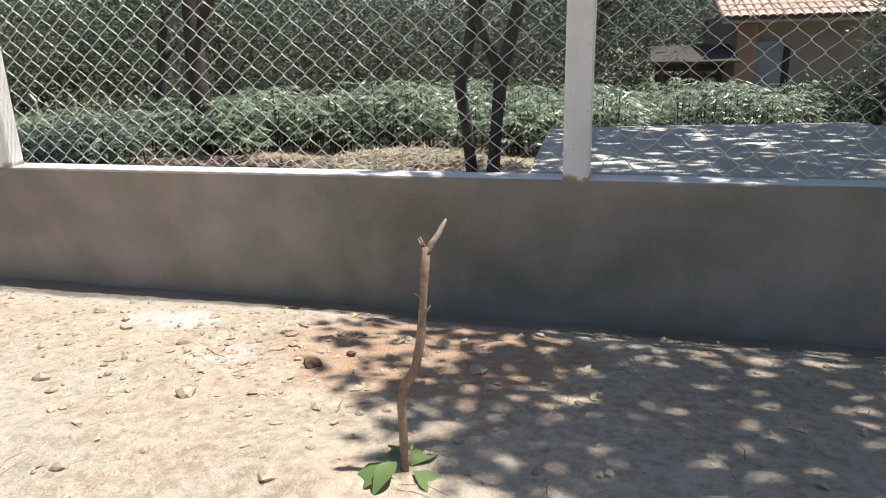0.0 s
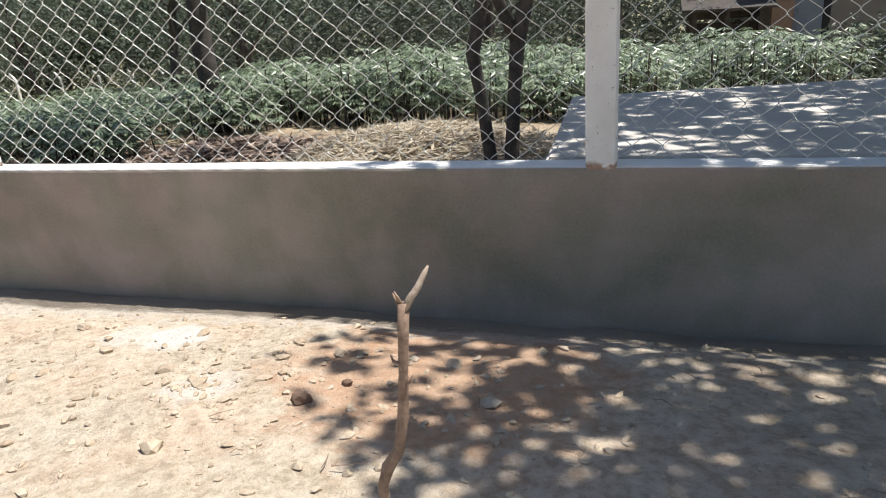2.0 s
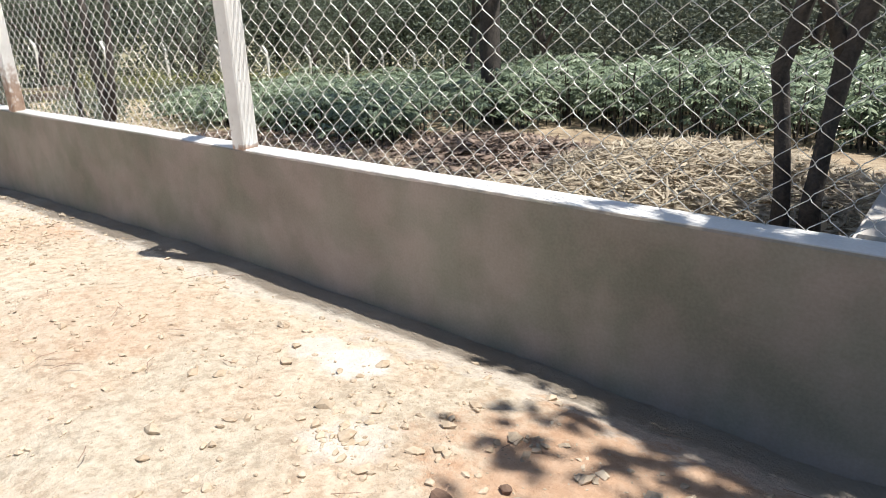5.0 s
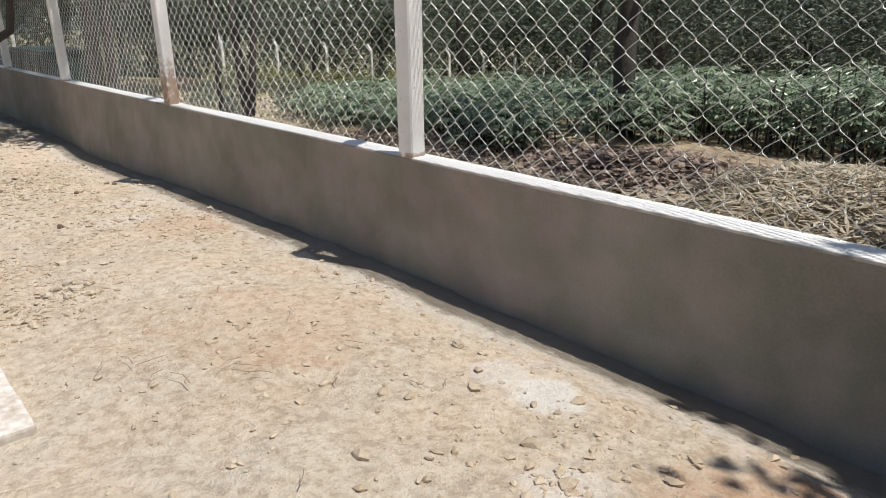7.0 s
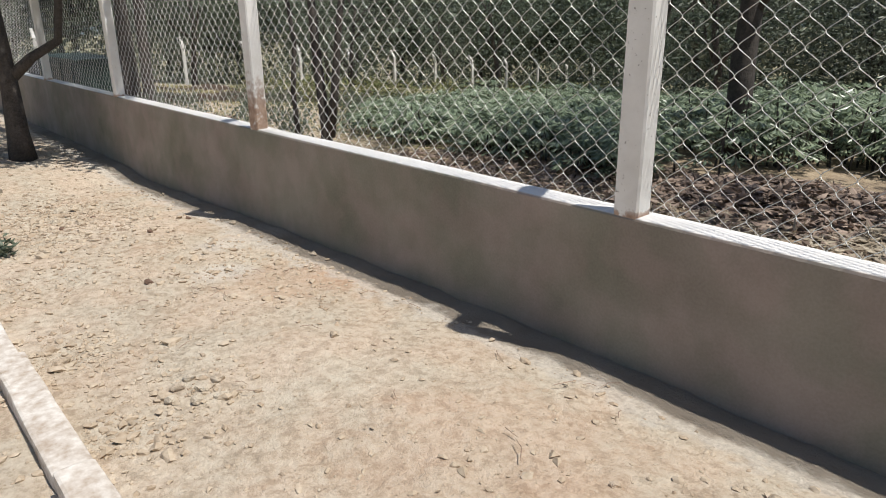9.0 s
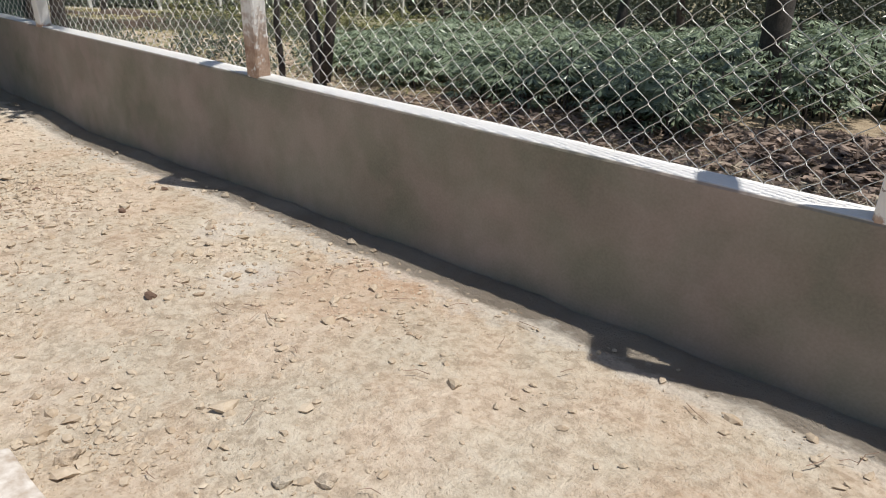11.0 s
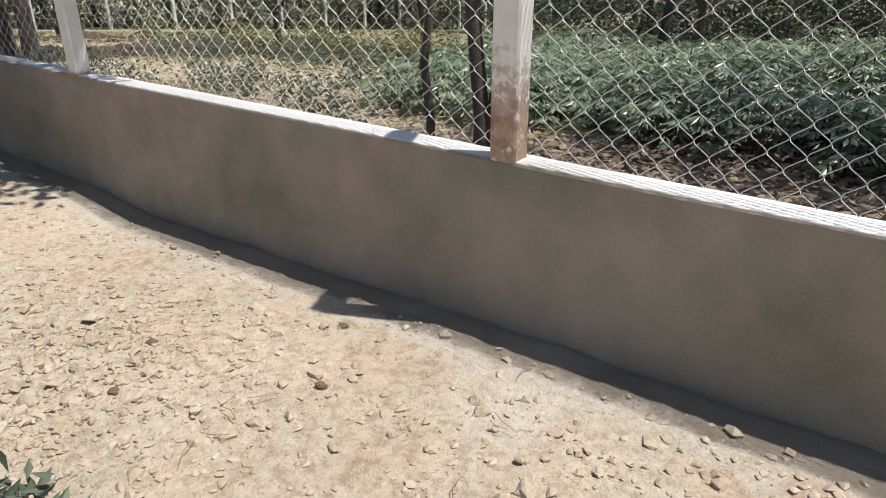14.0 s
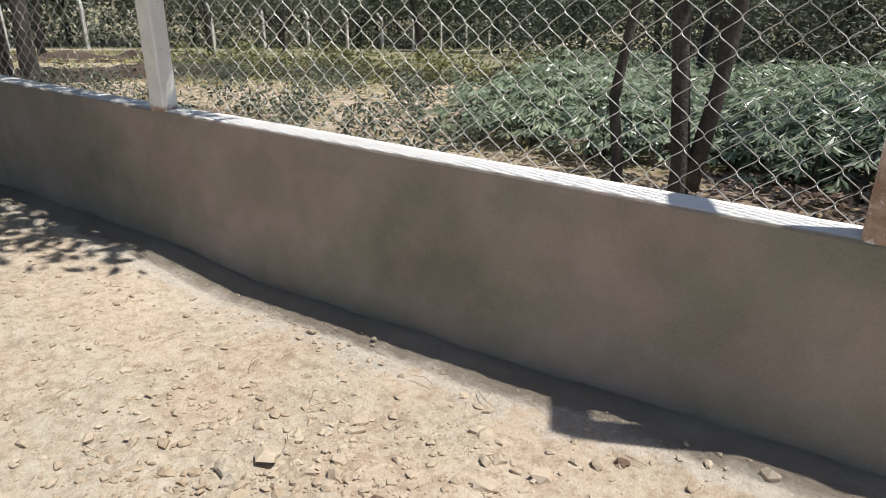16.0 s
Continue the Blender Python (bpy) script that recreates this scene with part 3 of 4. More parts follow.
def pair_tree():
    root = new("garden_tree")
    rng = np.random.default_rng(8)
    for k, (p, r) in enumerate([([(-6.75, 1.1, -0.15), (-6.76, 1.1, 0.4), (-6.82, 1.1, 0.9), (-6.9, 1.12, 1.5), (-6.95, 1.2, 2.3)], [0.065, 0.045, 0.043, 0.038, 0.03]),
                                ([(-6.72, 1.12, 0.3), (-6.66, 1.15, 0.7), (-6.62, 1.2, 1.2), (-6.5, 1.3, 2.2)], [0.045, 0.036, 0.033, 0.026]),
                                ([(-7.0, 0.95, -0.15), (-7.0, 0.95, 0.4), (-7.05, 0.96, 0.7), (-7.0, 0.98, 1.1), (-7.2, 1.0, 2.0)], [0.032, 0.025, 0.025, 0.02, 0.015])]):
        v, f = tube(p, r, 9, 0.35, k * 4.0 + 1)
        under(new("stem", mesh_of("stem", v, f, M_BARK, True)), root)
    c = np.array([[-6.8, 1.9, 2.6]]) + rng.normal(size=(70, 3)) * np.array([0.6, 0.5, 0.5])
    pts = np.repeat(c, 22, axis=0) + rng.normal(size=(70 * 22, 3)) * 0.15
    v, f = leaves(pts, 0.10, 0.055, rng)
    under(new("crown", mesh_of("crown", v, f, M_SCRUB)), root)
    tagged(root, "thin dark tree with several stems close behind the fence", "tree", "garden trees", "thing")


pair_tree()


def double_tree():
    root = new("garden_tree")
    rng = np.random.default_rng(18)
    z = land(-16, 2.5) - 0.02
    for k, (p, r) in enumerate([([(-16.35, 2.45, z - 0.2), (-16.33, 2.45, z + 0.3), (-16.4, 2.45, z + 1.0), (-16.5, 2.5, z + 2.0), (-16.9, 2.5, z + 3.2)], [0.22, 0.17, 0.15, 0.13, 0.10]),
                                ([(-15.9, 2.6, z - 0.2), (-15.88, 2.6, z + 0.3), (-15.8, 2.6, z + 1.0), (-15.85, 2.65, z + 2.0), (-15.5, 2.7, z + 3.2)], [0.15, 0.12, 0.105, 0.10, 0.07])]):
        v, f = tube(p, r, 10, 0.3, k * 4.0 + 3)
        under(new("stem", mesh_of("stem", v, f, M_BARK, True)), root)
    c = np.array([[-16.2, 2.6, 2.9]]) + rng.normal(size=(170, 3)) * np.array([1.3, 1.1, 0.55])
    c = c[c[:, 2] > 1.35]
    pts = np.repeat(c, 20, axis=0) + rng.normal(size=(len(c) * 20, 3)) * 0.16
    v, f = leaves(pts, 0.14, 0.05, rng)
    under(new("crown", mesh_of("crown", v, f, M_SCRUB)), root)
    tagged(root, "stout garden tree with two dark stems and drooping leaves", "tree", "garden trees", "thing")


double_tree()


def single_tree():
    root = new("garden_tree")
    rng = np.random.default_rng(28)
    z = land(-4.68, 4.6)
    stems = [([(-4.68, 4.62, z - 0.2), (-4.67, 4.62, z + 0.4), (-4.70, 4.62, z + 1.0), (-4.68, 4.64, z + 1.8), (-4.74, 4.67, z + 2.8), (-4.8, 4.72, z + 3.6)], [0.15, 0.115, 0.105, 0.10, 0.085, 0.06]),
             ([(-4.68, 4.62, z + 1.4), (-4.45, 4.67, z + 1.75), (-4.2, 4.72, z + 2.3), (-3.9, 4.8, z + 3.2)], [0.055, 0.045, 0.04, 0.025]),
             ([(-4.2, 4.72, z + 2.3), (-3.9, 3.8, z + 2.8), (-3.5, 3.2, z + 3.1), (-3.0, 2.6, z + 3.3)], [0.04, 0.034, 0.026, 0.015])]
    for k, (p, r) in enumerate(stems):
        v, f = tube(p, r, 10, 0.3, k * 4.0 + 6)
        under(new("stem", mesh_of("stem", v, f, M_BARK, True)), root)
    c = np.array([[-4.6, 4.4, 3.3]]) + rng.normal(size=(120, 3)) * np.array([1.2, 1.0, 0.5])
    # low leaf spread added out of view to shade the ground behind the wall
    low = np.array([[-3.3, 3.0, 3.0]]) + rng.normal(size=(150, 3)) * np.array([1.3, 0.65, 0.22])
    c = np.concatenate([c, low[(low[:, 1] > 1.5) & (low[:, 2] > 2.5) & (low[:, 0] > -6.0)]])
    pts = np.repeat(c, 20, axis=0) + rng.normal(size=(len(c) * 20, 3)) * 0.16
    v, f = leaves(pts, 0.12, 0.05, rng)
    under(new("crown", mesh_of("crown", v, f, M_SCRUB)), root)
    tagged(root, "straight dark-stemmed tree standing in the cassava bed", "tree", "garden trees", "thing")


single_tree()


def yard_tree():
    root = new("yard_tree")
    rng = np.random.default_rng(9)
    bx, by = -10.02, -0.76
    stems = [([(bx, by, -0.2), (bx - 0.01, by, 0.15), (bx + 0.03, by, 0.6), (bx - 0.02, by, 1.1), (bx - 0.15, by, 1.7), (bx - 0.3, by + 0.1, 2.6)], [0.15, 0.105, 0.09, 0.09, 0.08, 0.065]),
             ([(bx + 0.0, by, 0.72), (bx + 0.12, by + 0.25, 0.95), (bx + 0.25, by + 0.5, 1.12), (bx + 0.3, by + 0.55, 1.5), (bx + 0.32, by + 0.65, 2.4)], [0.07, 0.05, 0.045, 0.04, 0.03])]
    for k, (p, r) in enumerate(stems):
        v, f = tube(p, r, 10, 0.25, k * 4.0 + 2)
        under(new("stem", mesh_of("stem", v, f, M_BARK, True)), root)
    c = np.array([[bx + 0.1, by - 0.3, 2.75]]) + (rng.random((1150, 3)) - 0.5) * np.array([4.9, 4.8, 1.4])
    c = c[[noise.noise(Vector(q) * 1.6) > -0.25 and q[0] < -8.25 + 0.65 * (q[1] - 0.2) for q in c]]
    pts = np.repeat(c, 20, axis=0) + rng.normal(size=(len(c) * 20, 3)) * 0.15
    v, f = leaves(pts, 0.11, 0.06, rng, 0.7)
    under(new("crown", mesh_of("crown", v, f, M_SHADE)), root)
    tagged(root, "leaning dark-barked yard tree with a low fork and a dense crown", "tree", "", "thing")


yard_tree()


# ---- planted crop, litter, weeds ----
def crop():
    rng = np.random.default_rng(21)
    cs, ax, stalks = [], [], []
    n = 0
    while n < 1650:
        x, y = -13.0 + 17.0 * rng.random(), 2.3 + 8.0 * rng.random()
        lo = 2.6 if -6.2 < x < -4.4 else (4.9 if x > -4.0 else (3.6 if x > -4.4 else 2.6 + (-6.2 - x) * 0.1))
        if x > -0.6:
            lo = 5.0
        if x > 2.7 or (x > 0.3 and y < 7.0) or y < lo or x < -9.4 - 0.25 * (y - 3.0):
            continue
        n += 1
        h = (0.34 + 0.22 * rng.random() + 0.06 * min(y - 2.6, 4.0)) * float(np.interp(-x, (4.0, 6.5), (0.95, 0.62))) * (1.0 + 0.5 * noise.noise(Vector((x * 0.9, y * 0.9, 4.0))))
        z = land(x, y)
        stalks.append(tube([(x, y, z - 0.05), (x + 0.05 * rng.normal(), y + 0.05 * rng.normal(), z + h)], [0.012, 0.007], 4))
        for k in range(16):
            a, t = 6.283 * rng.random(), 0.05 + 1.0 * rng.random() ** 0.6
            R = 0.10 + 0.17 * rng.random()
            px, py, pz = x + math.cos(a) * R, y + math.sin(a) * R, z + h * t + 0.06
            for q in range(5):
                b = a + (q - 2) * 0.62
                d = (math.cos(b), math.sin(b), -0.45 - 0.3 * rng.random())
                cs.append((px + d[0] * 0.07, py + d[1] * 0.07, pz + d[2] * 0.05))
                ax.append(d)
    v, f = leaves(cs, 0.105, 0.03, rng, 0.9, ax)
    root = new("cassava_crop", mesh_of("cassava_crop", v, f, M_CROP))
    tagged(root, "bed of knee-high green cassava plants behind the fence", "crop", "", "stuff")
    v, f = join(stalks)
    under(new("stalks", mesh_of("stalks", v, f, M_BARK)), root)


crop()


def litter(name, cx, cy, rx, ry, h, n, mat, label, length=0.13, width=0.035, seed=1):
    rng = np.random.default_rng(seed)
    r = np.sqrt(rng.random(n))
    a = 6.283 * rng.random(n)
    x, y = cx + rx * r * np.cos(a), cy + ry * r * np.sin(a)
    z = np.array([land(p, q) for p, q in zip(x, y)]) + h * (1 - r ** 2) * (0.5 + 0.5 * rng.random(n)) + 0.03 * rng.random(n)
    ax = rng.normal(size=(n, 3)) * np.array([1, 1, 0.35])
    v, f = leaves(np.stack([x, y, z], 1), length, width, rng, 0.7, ax)
    tagged(new(name, mesh_of(name, v, f, mat)), label, "leaf litter", "", "stuff")


litter("straw_heap", -1.55, 2.85, 1.35, 1.0, 0.30, 9000, M_DRY, "heap of pale dry maize straw and leaves on the garden soil", 0.17, 0.018, 3)
litter("leaf_heap", -3.35, 3.0, 1.15, 0.75, 0.17, 2800, M_RED, "heap of russet fallen leaves under the garden trees", 0.10, 0.05, 4)
litter("leaf_litter", -1.6, 2.2, 3.0, 1.9, 0.04, 3800, M_DRY, "scattered dry brown leaves behind the wall", 0.09, 0.035, 5)
litter("russet_litter", -4.8, 2.0, 2.6, 1.6, 0.05, 4200, M_RED, "scattered russet leaves in the shade behind the wall", 0.09, 0.045, 6)
litter("straw_scatter", -3.4, 1.6, 2.6, 1.2, 0.05, 2600, M_DRY, "pale broken straw scattered close behind the wall", 0.16, 0.016, 9)
litter("dry_weeds", -11.5, 4.2, 5.2, 2.6, 0.10, 4200, M_WEED, "low dry weeds and stubble on pale garden earth", 0.14, 0.02, 7)
litter("far_weeds", -22.0, 9.0, 10.0, 6.0, 0.12, 4200, M_WEED, "patchy dry weeds on the far garden slope", 0.25, 0.05, 8)

def earth_bank(name, pts, h, wd, label):
    """A ragged ridge of dug soil with a steep near side."""
    vs, n = [], 7
    line = []
    for (x0, y0), (x1, y1) in zip(pts, pts[1:]):
        m = max(2, int(math.hypot(x1 - x0, y1 - y0) / 0.15))
        line += [(x0 + (x1 - x0) * k / m, y0 + (y1 - y0) * k / m) for k in range(m)]
    for x, y in line:
        q = Vector((x, y, 0))
        k = 1 + 0.7 * noise.noise(q * 1.1) + 0.35 * noise.noise(q * 4.0)
        for i, (u, z) in enumerate(((0.55, -0.1), (0.42, 0.35), (0.32, 0.8), (0.1, 1.0), (-0.3, 0.8), (-0.7, 0.4), (-1.2, -0.1))):
            w = noise.noise_vector(q * 3.0 + Vector((0, 0, i))) * 0.07
            vs.append((x + u * wd + w.x, y + 0.1 * u * wd + w.y, land(x, y) + h * z * k + w.z * 0.5))
    fs = [(i * n + k, i * n + k + 1, (i + 1) * n + k + 1, (i + 1) * n + k) for i in range(len(line) - 1) for k in range(n - 1)]
    tagged(new(name, mesh_of(name, vs, fs, M_SOIL)), label, "earth bank", "", "thing")


earth_bank("earth_bank", [(-17.8, 2.6), (-16.9, 4.9), (-15.3, 7.4), (-12.9, 8.8), (-10.4, 9.8)], 0.22, 0.7, "low ragged bank of dark dug soil across the garden")
litter("shade_litter", -12.2, 2.0, 1.6, 1.1, 0.05, 2200, M_RED, "dark brown fallen leaves under the garden trees", 0.10, 0.05, 34)
earth_bank("earth_bank", [(-24.0, 4.0), (-22.5, 8.0), (-19.0, 12.0)], 0.2, 0.7, "far low bank of dark soil with weeds")
litter("bank_weeds", -16.0, 8.6, 3.4, 2.6, 0.2, 2600, M_CROPW, "green and yellow weeds growing on the bank", 0.2, 0.04, 31)
litter("dark_litter", -6.4, 1.5, 0.9, 0.6, 0.12, 900, M_RED, "dark brown leaf heap at the foot of the stems", 0.09, 0.05, 32)
litter("stubble", -9.8, 2.4, 2.6, 1.9, 0.05, 2600, M_DRY, "pale dry stubble and weeds on sandy garden earth", 0.11, 0.022, 33)

rng = np.random.default_rng(61)
thicket("weed_clumps", [(-8.6 - 7.5 * a, 1.3 + 5.5 * b, 0.10, 0.10) for a, b in rng.random((90, 2))], 11000, 0.26, 0.055, M_SCRUB2, "small grey-green weeds dotted over the pale plot", 62)
thicket("bank_scrub", [(-17.0 + 0.75 * k, 5.6 + 0.45 * k + 0.3 * (k % 2), 0.35, 0.3) for k in range(10)], 7000, 0.45, 0.09, M_CROPW, "low olive weeds along the dug bank", 63)

# ---- far fence ----
far_me = post_mesh("far_fence_post", M_LIME_FAR, 2.35, 0.5, 0.13, 0.12)
for k in range(19):
    ob = new("far_fence_post", far_me)
    x, y = far_line(2.95 * (k - 5), 0.0)
    ob.location = (x, y, land(x, y) - 0.05)
    ob.rotation_euler = (0, 0, radians(88))
    tagged(ob, "slim whitewashed concrete post with a bent top in the far fence", "fence post", "posts of the far fence", "thing")


# ---- far track and hill ----
def strip(name, pts, half, mat, label, cat):
    vs = []
    for x, y in pts:
        vs += [(x - half, y, land(x - half, y) + 0.05), (x + half, y, land(x + half, y) + 0.05)]
    fs = [(2 * i, 2 * i + 1, 2 * i + 3, 2 * i + 2) for i in range(len(pts) - 1)]
    tagged(new(name, mesh_of(name, vs, fs, mat)), label, cat, kind="structure")


strip("road", [far_line(-16 + 4 * k, -2.0) for k in range(17)], 0.45, M_ROAD, "pale bare earth track along the far fence", "track")


def hill():
    vs, n = [], 90
    for i in range(n):
        a = math.pi * (0.12 + 0.98 * i / (n - 1))
        r = 420.0
        x, y = r * math.cos(a), r * math.sin(a)
        z = 21 + 6 * noise.noise(Vector((i * 0.13, 1, 0))) + 1.5 * noise.noise(Vector((i * 0.7, 2, 0)))
        vs += [(x, y, -12), (x * 1.12, y * 1.12, z)]
    fs = [(2 * i, 2 * i + 1, 2 * i + 3, 2 * i + 2) for i in range(n - 1)]
    tagged(new("backdrop", mesh_of("backdrop", vs, fs, M_HILL)), "long low blue-green wooded ridge on the skyline", "hill", kind="structure")


hill()


# ---- shed ----
def shed():
    root = new("shed")
    x0, y0, g = 2.5, 13.0, land(3, 13) - 0.05
    root.location = (x0, y0, g)
    root.rotation_euler = (0, 0, radians(4))
    W, D, H = 3.9, 4.0, 2.42
    part("wall", box((W, D, H), (W / 2, D / 2, H / 2), 0.01), M_ADOBE, root)
    part("brick_corner", box((0.40, 0.12, H - 0.2), (0.19, -0.03, H / 2 - 0.1), 0.01), M_BRICK, root, "bare brick corner pier")
    d = part("door", box((0.52, 0.06, 1.85), (0.66, -0.02, 0.94), 0.01), M_DOOR, root, "blue-grey metal door")
    for k in range(3):
        part("door_panel", box((0.38, 0.02, 0.45), (0.66, -0.06, 0.42 + 0.55 * k), 0.006), M_DOOR, d)
    # black panel stands in for the shade in the slit beside the door
    part("slit_shade_panel", box((0.13, 0.05, 1.6), (1.0, -0.012, 0.95), 0.005), M_RUBBER, root, "black panel standing for the shade in a slit by the door")
    rise = 1.0
    tile_v, tile_f = [], []
    for i in range(28):
        for j in range(9):
            cx = -0.4 + (W + 0.8) * (i + 0.5) / 28
            y_a, y_b = -0.55 + j * 0.3, -0.55 + j * 0.3 + 0.36
            za, zb = H - 0.12 + rise * (y_a + 0.55) / 2.6, H - 0.12 + rise * (y_b + 0.55) / 2.6 + 0.02
            ring = []
            for y, z, r in ((y_a, za + 0.03, 0.095), (y_b, zb, 0.075)):
                for k in range(5):
                    a = math.pi * k / 4
                    ring.append((cx + r * math.cos(a), y, z + r * 0.6 * math.sin(a)))
            o = len(tile_v)
            tile_v += ring
            tile_f += [(o + k, o + k + 1, o + k + 6, o + k + 5) for k in range(4)]
    roof = part("roof", box((W + 0.8, 2.95, 0.06), (W / 2, 0.85, H + 0.36), 0.01, Euler((math.atan2(rise, 2.6), 0, 0)).to_matrix().to_4x4()), M_WOOD, root)
    t = under(new("roof_tiles", mesh_of("roof_tiles", tile_v, tile_f, M_TILE)), roof, "curved clay roof tiles")
    t["kind"] = "stuff"
    tagged(root, "small rendered shed with a red clay tile roof beyond the garden", "shed", "", "thing")


shed()


def lean_to():
    root = new("lean_to")
    root.location = (1.0, 12.4, land(1, 12.4) - 0.05)
    for x in (0.05, 0.65, 1.25):
        for y, h in ((0.0, 1.45), (1.0, 1.65)):
            part("post", box((0.08, 0.08, h), (x, y, h / 2), 0.01, None, 0.01, 2), M_BARK, root)
    for k in range(5):
        part("plank", box((1.4, 0.03, 0.2), (0.65, 1.05, 0.25 + 0.27 * k), 0.005, None, 0.004, 2), M_BARK, root)
    part("roof", box((1.7, 1.5, 0.05), (0.65, 0.5, 1.6), 0.01, Euler((0.2, 0, 0)).to_matrix().to_4x4(), 0.015, 3), M_BARK, root, "sagging dark board roof")
    tagged(root, "low dark timber lean-to beside the shed", "lean-to", "", "thing")


lean_to()


# ---- things in the yard ----
def sapling():
    root = new("sapling")
    root.location = (-0.195, -1.56, land(-0.187, -1.56) - 0.018)
    stem = [(0.0, 0.0, -0.05), (0.0, 0.004, 0.06), (-0.003, 0.01, 0.14), (-0.005, 0.016, 0.20), (0.006, 0.02, 0.232), (0.03, 0.022, 0.27), (0.042, 0.028, 0.34), (0.048, 0.034, 0.42), (0.052, 0.04, 0.49), (0.055, 0.043, 0.548)]
    v, f = tube(stem, [0.0118, 0.0105, 0.0098, 0.0102, 0.0108, 0.0098, 0.0092, 0.0085, 0.0085, 0.0105], 9, 0.5, 2.0)
    under(new("stem", mesh_of("stem", v, f, M_STICK, True)), root)
    v, f = tube([(0.057, 0.044, 0.535), (0.068, 0.05, 0.556), (0.08, 0.06, 0.572), (0.088, 0.07, 0.59), (0.094, 0.076, 0.602)], [0.008, 0.0075, 0.0065, 0.005, 0.002], 7, 0.5, 5.0)
    under(new("broken_fork", mesh_of("broken_fork", v, f, M_PALE_STICK, True)), root, "pale broken fork tip")
    for pts in ([(0.053, 0.042, 0.54), (0.046, 0.041, 0.552), (0.041, 0.041, 0.566)], [(0.054, 0.043, 0.545), (0.05, 0.036, 0.562), (0.047, 0.034, 0.572)], [(0.046, 0.03, 0.40), (0.06, 0.03, 0.41), (0.066, 0.03, 0.422)], [(0.047, 0.033, 0.44), (0.034, 0.03, 0.446), (0.03, 0.03, 0.458)]):
        v, f = tube(pts, [0.004, 0.003, 0.001], 5)
        under(new("twig_stub", mesh_of("twig_stub", v, f, M_STICK, True)), root)
    rng = np.random.default_rng(2)
    for k in range(9):
        a = 6.283 * k / 9 + 0.3 * rng.normal()
        L = 0.085 + 0.04 * rng.random()
        d = Vector((math.cos(a), math.sin(a), 0.25 - 0.5 * rng.random()))
        s = Vector((-math.sin(a), math.cos(a), 0))
        o = d * 0.025 + Vector((0, 0, 0.015 + 0.05 * rng.random()))
        vs, fs = [], []
        for i, wd in enumerate((0.0, 0.6, 1.0, 0.9, 0.5, 0.0)):
            c = o + d * (L * i / 5) - Vector((0, 0, 0.010 * (i / 2.2) ** 2))
            vs += [c - s * wd * L * 0.27 + Vector((0, 0, 0.008 * wd)), c, c + s * wd * L * 0.27 + Vector((0, 0, 0.008 * wd))]
        for i in range(5):
            fs += [(3 * i, 3 * i + 1, 3 * i + 4, 3 * i + 3), (3 * i + 1, 3 * i + 2, 3 * i + 5, 3 * i + 4)]
        under(new("leaf", mesh_of("leaf", vs, fs, M_YOUNG, True)), root)
    tagged(root, "bare crooked sapling stick with fresh green leaves at its foot", "sapling", "", "thing")


sapling()


def rock_mesh(name, seed, size, mat, flat=0.55):
    bm = bmesh.new()
    bmesh.ops.create_icosphere(bm, subdivisions=2, radius=1.0)
    o = Vector((seed * 3.1, seed, 0))
    for v in bm.verts:
        v.co *= 1 + 0.45 * noise.noise(v.co * 1.1 + o) + 0.2 * noise.noise(v.co * 3 + o)
        v.co = Vector((v.co.x * size, v.co.y * size * 0.8, v.co.z * size * flat))
    me = bpy.data.meshes.new(name)
    bm.to_mesh(me)
    bm.free()
    me.materials.append(mat)
    return me


rocks = [rock_mesh("stone", k, 1.0, M_GROUND) for k in range(4)]
STONES = [(-1.98, -0.45, 0.035), (-4.68, -0.86, 0.04), (-7.36, -1.03, 0.055), (-6.62, -0.42, 0.022), (-5.22, -0.56, 0.025), (-5.42, -0.65, 0.022), (-3.66, -1.38, 0.05), (-3.6, -1.43, 0.045), (-3.74, -1.45, 0.04), (-3.66, -1.5, 0.04),
          (-3.78, -1.39, 0.04), (-3.57, -1.36, 0.035), (-3.70, -1.31, 0.045), (-4.28, -1.72, 0.05), (-4.3, -1.58, 0.03), (-6.95, -1.15, 0.055), (-7.1, -1.25, 0.05), (-6.75, -1.2, 0.045), (-7.3, -1.05, 0.05), (-6.9, -1.35, 0.06), (-2.3, -0.75, 0.03)]
for i, (x, y, s) in enumerate(STONES):
    ob = new("stone", rocks[i % 4])
    s *= 0.72
    ob.location, ob.rotation_euler, ob.scale = (x, y, land(x, y) + s * 0.2), (0.2 * math.sin(i), 0.2 * math.cos(i), i * 1.3), (s, s, s)
    tagged(ob, "pale sandy stone lying on the dry earth", "stone", "loose stones in the yard", "thing")
for i, (x, y, s) in enumerate([(-0.71, -0.95, 0.036), (-0.63, -0.80, 0.018), (-5.05, -1.11, 0.026), (-6.42, -0.36, 0.025), (-6.9, -0.9, 0.028), (-6.7, -1.16, 0.022), (-6.15, -0.73, 0.022)]):
    ob = new("dark_clod", rock_mesh("dark_clod", 20 + i, s, M_DARKSTONE, 0.7))
    ob.location = (x, y, land(x, y) + s * 0.25)
    tagged(ob, "dark brown clod of earth on the pale ground", "clod", "dark clods", "thing")


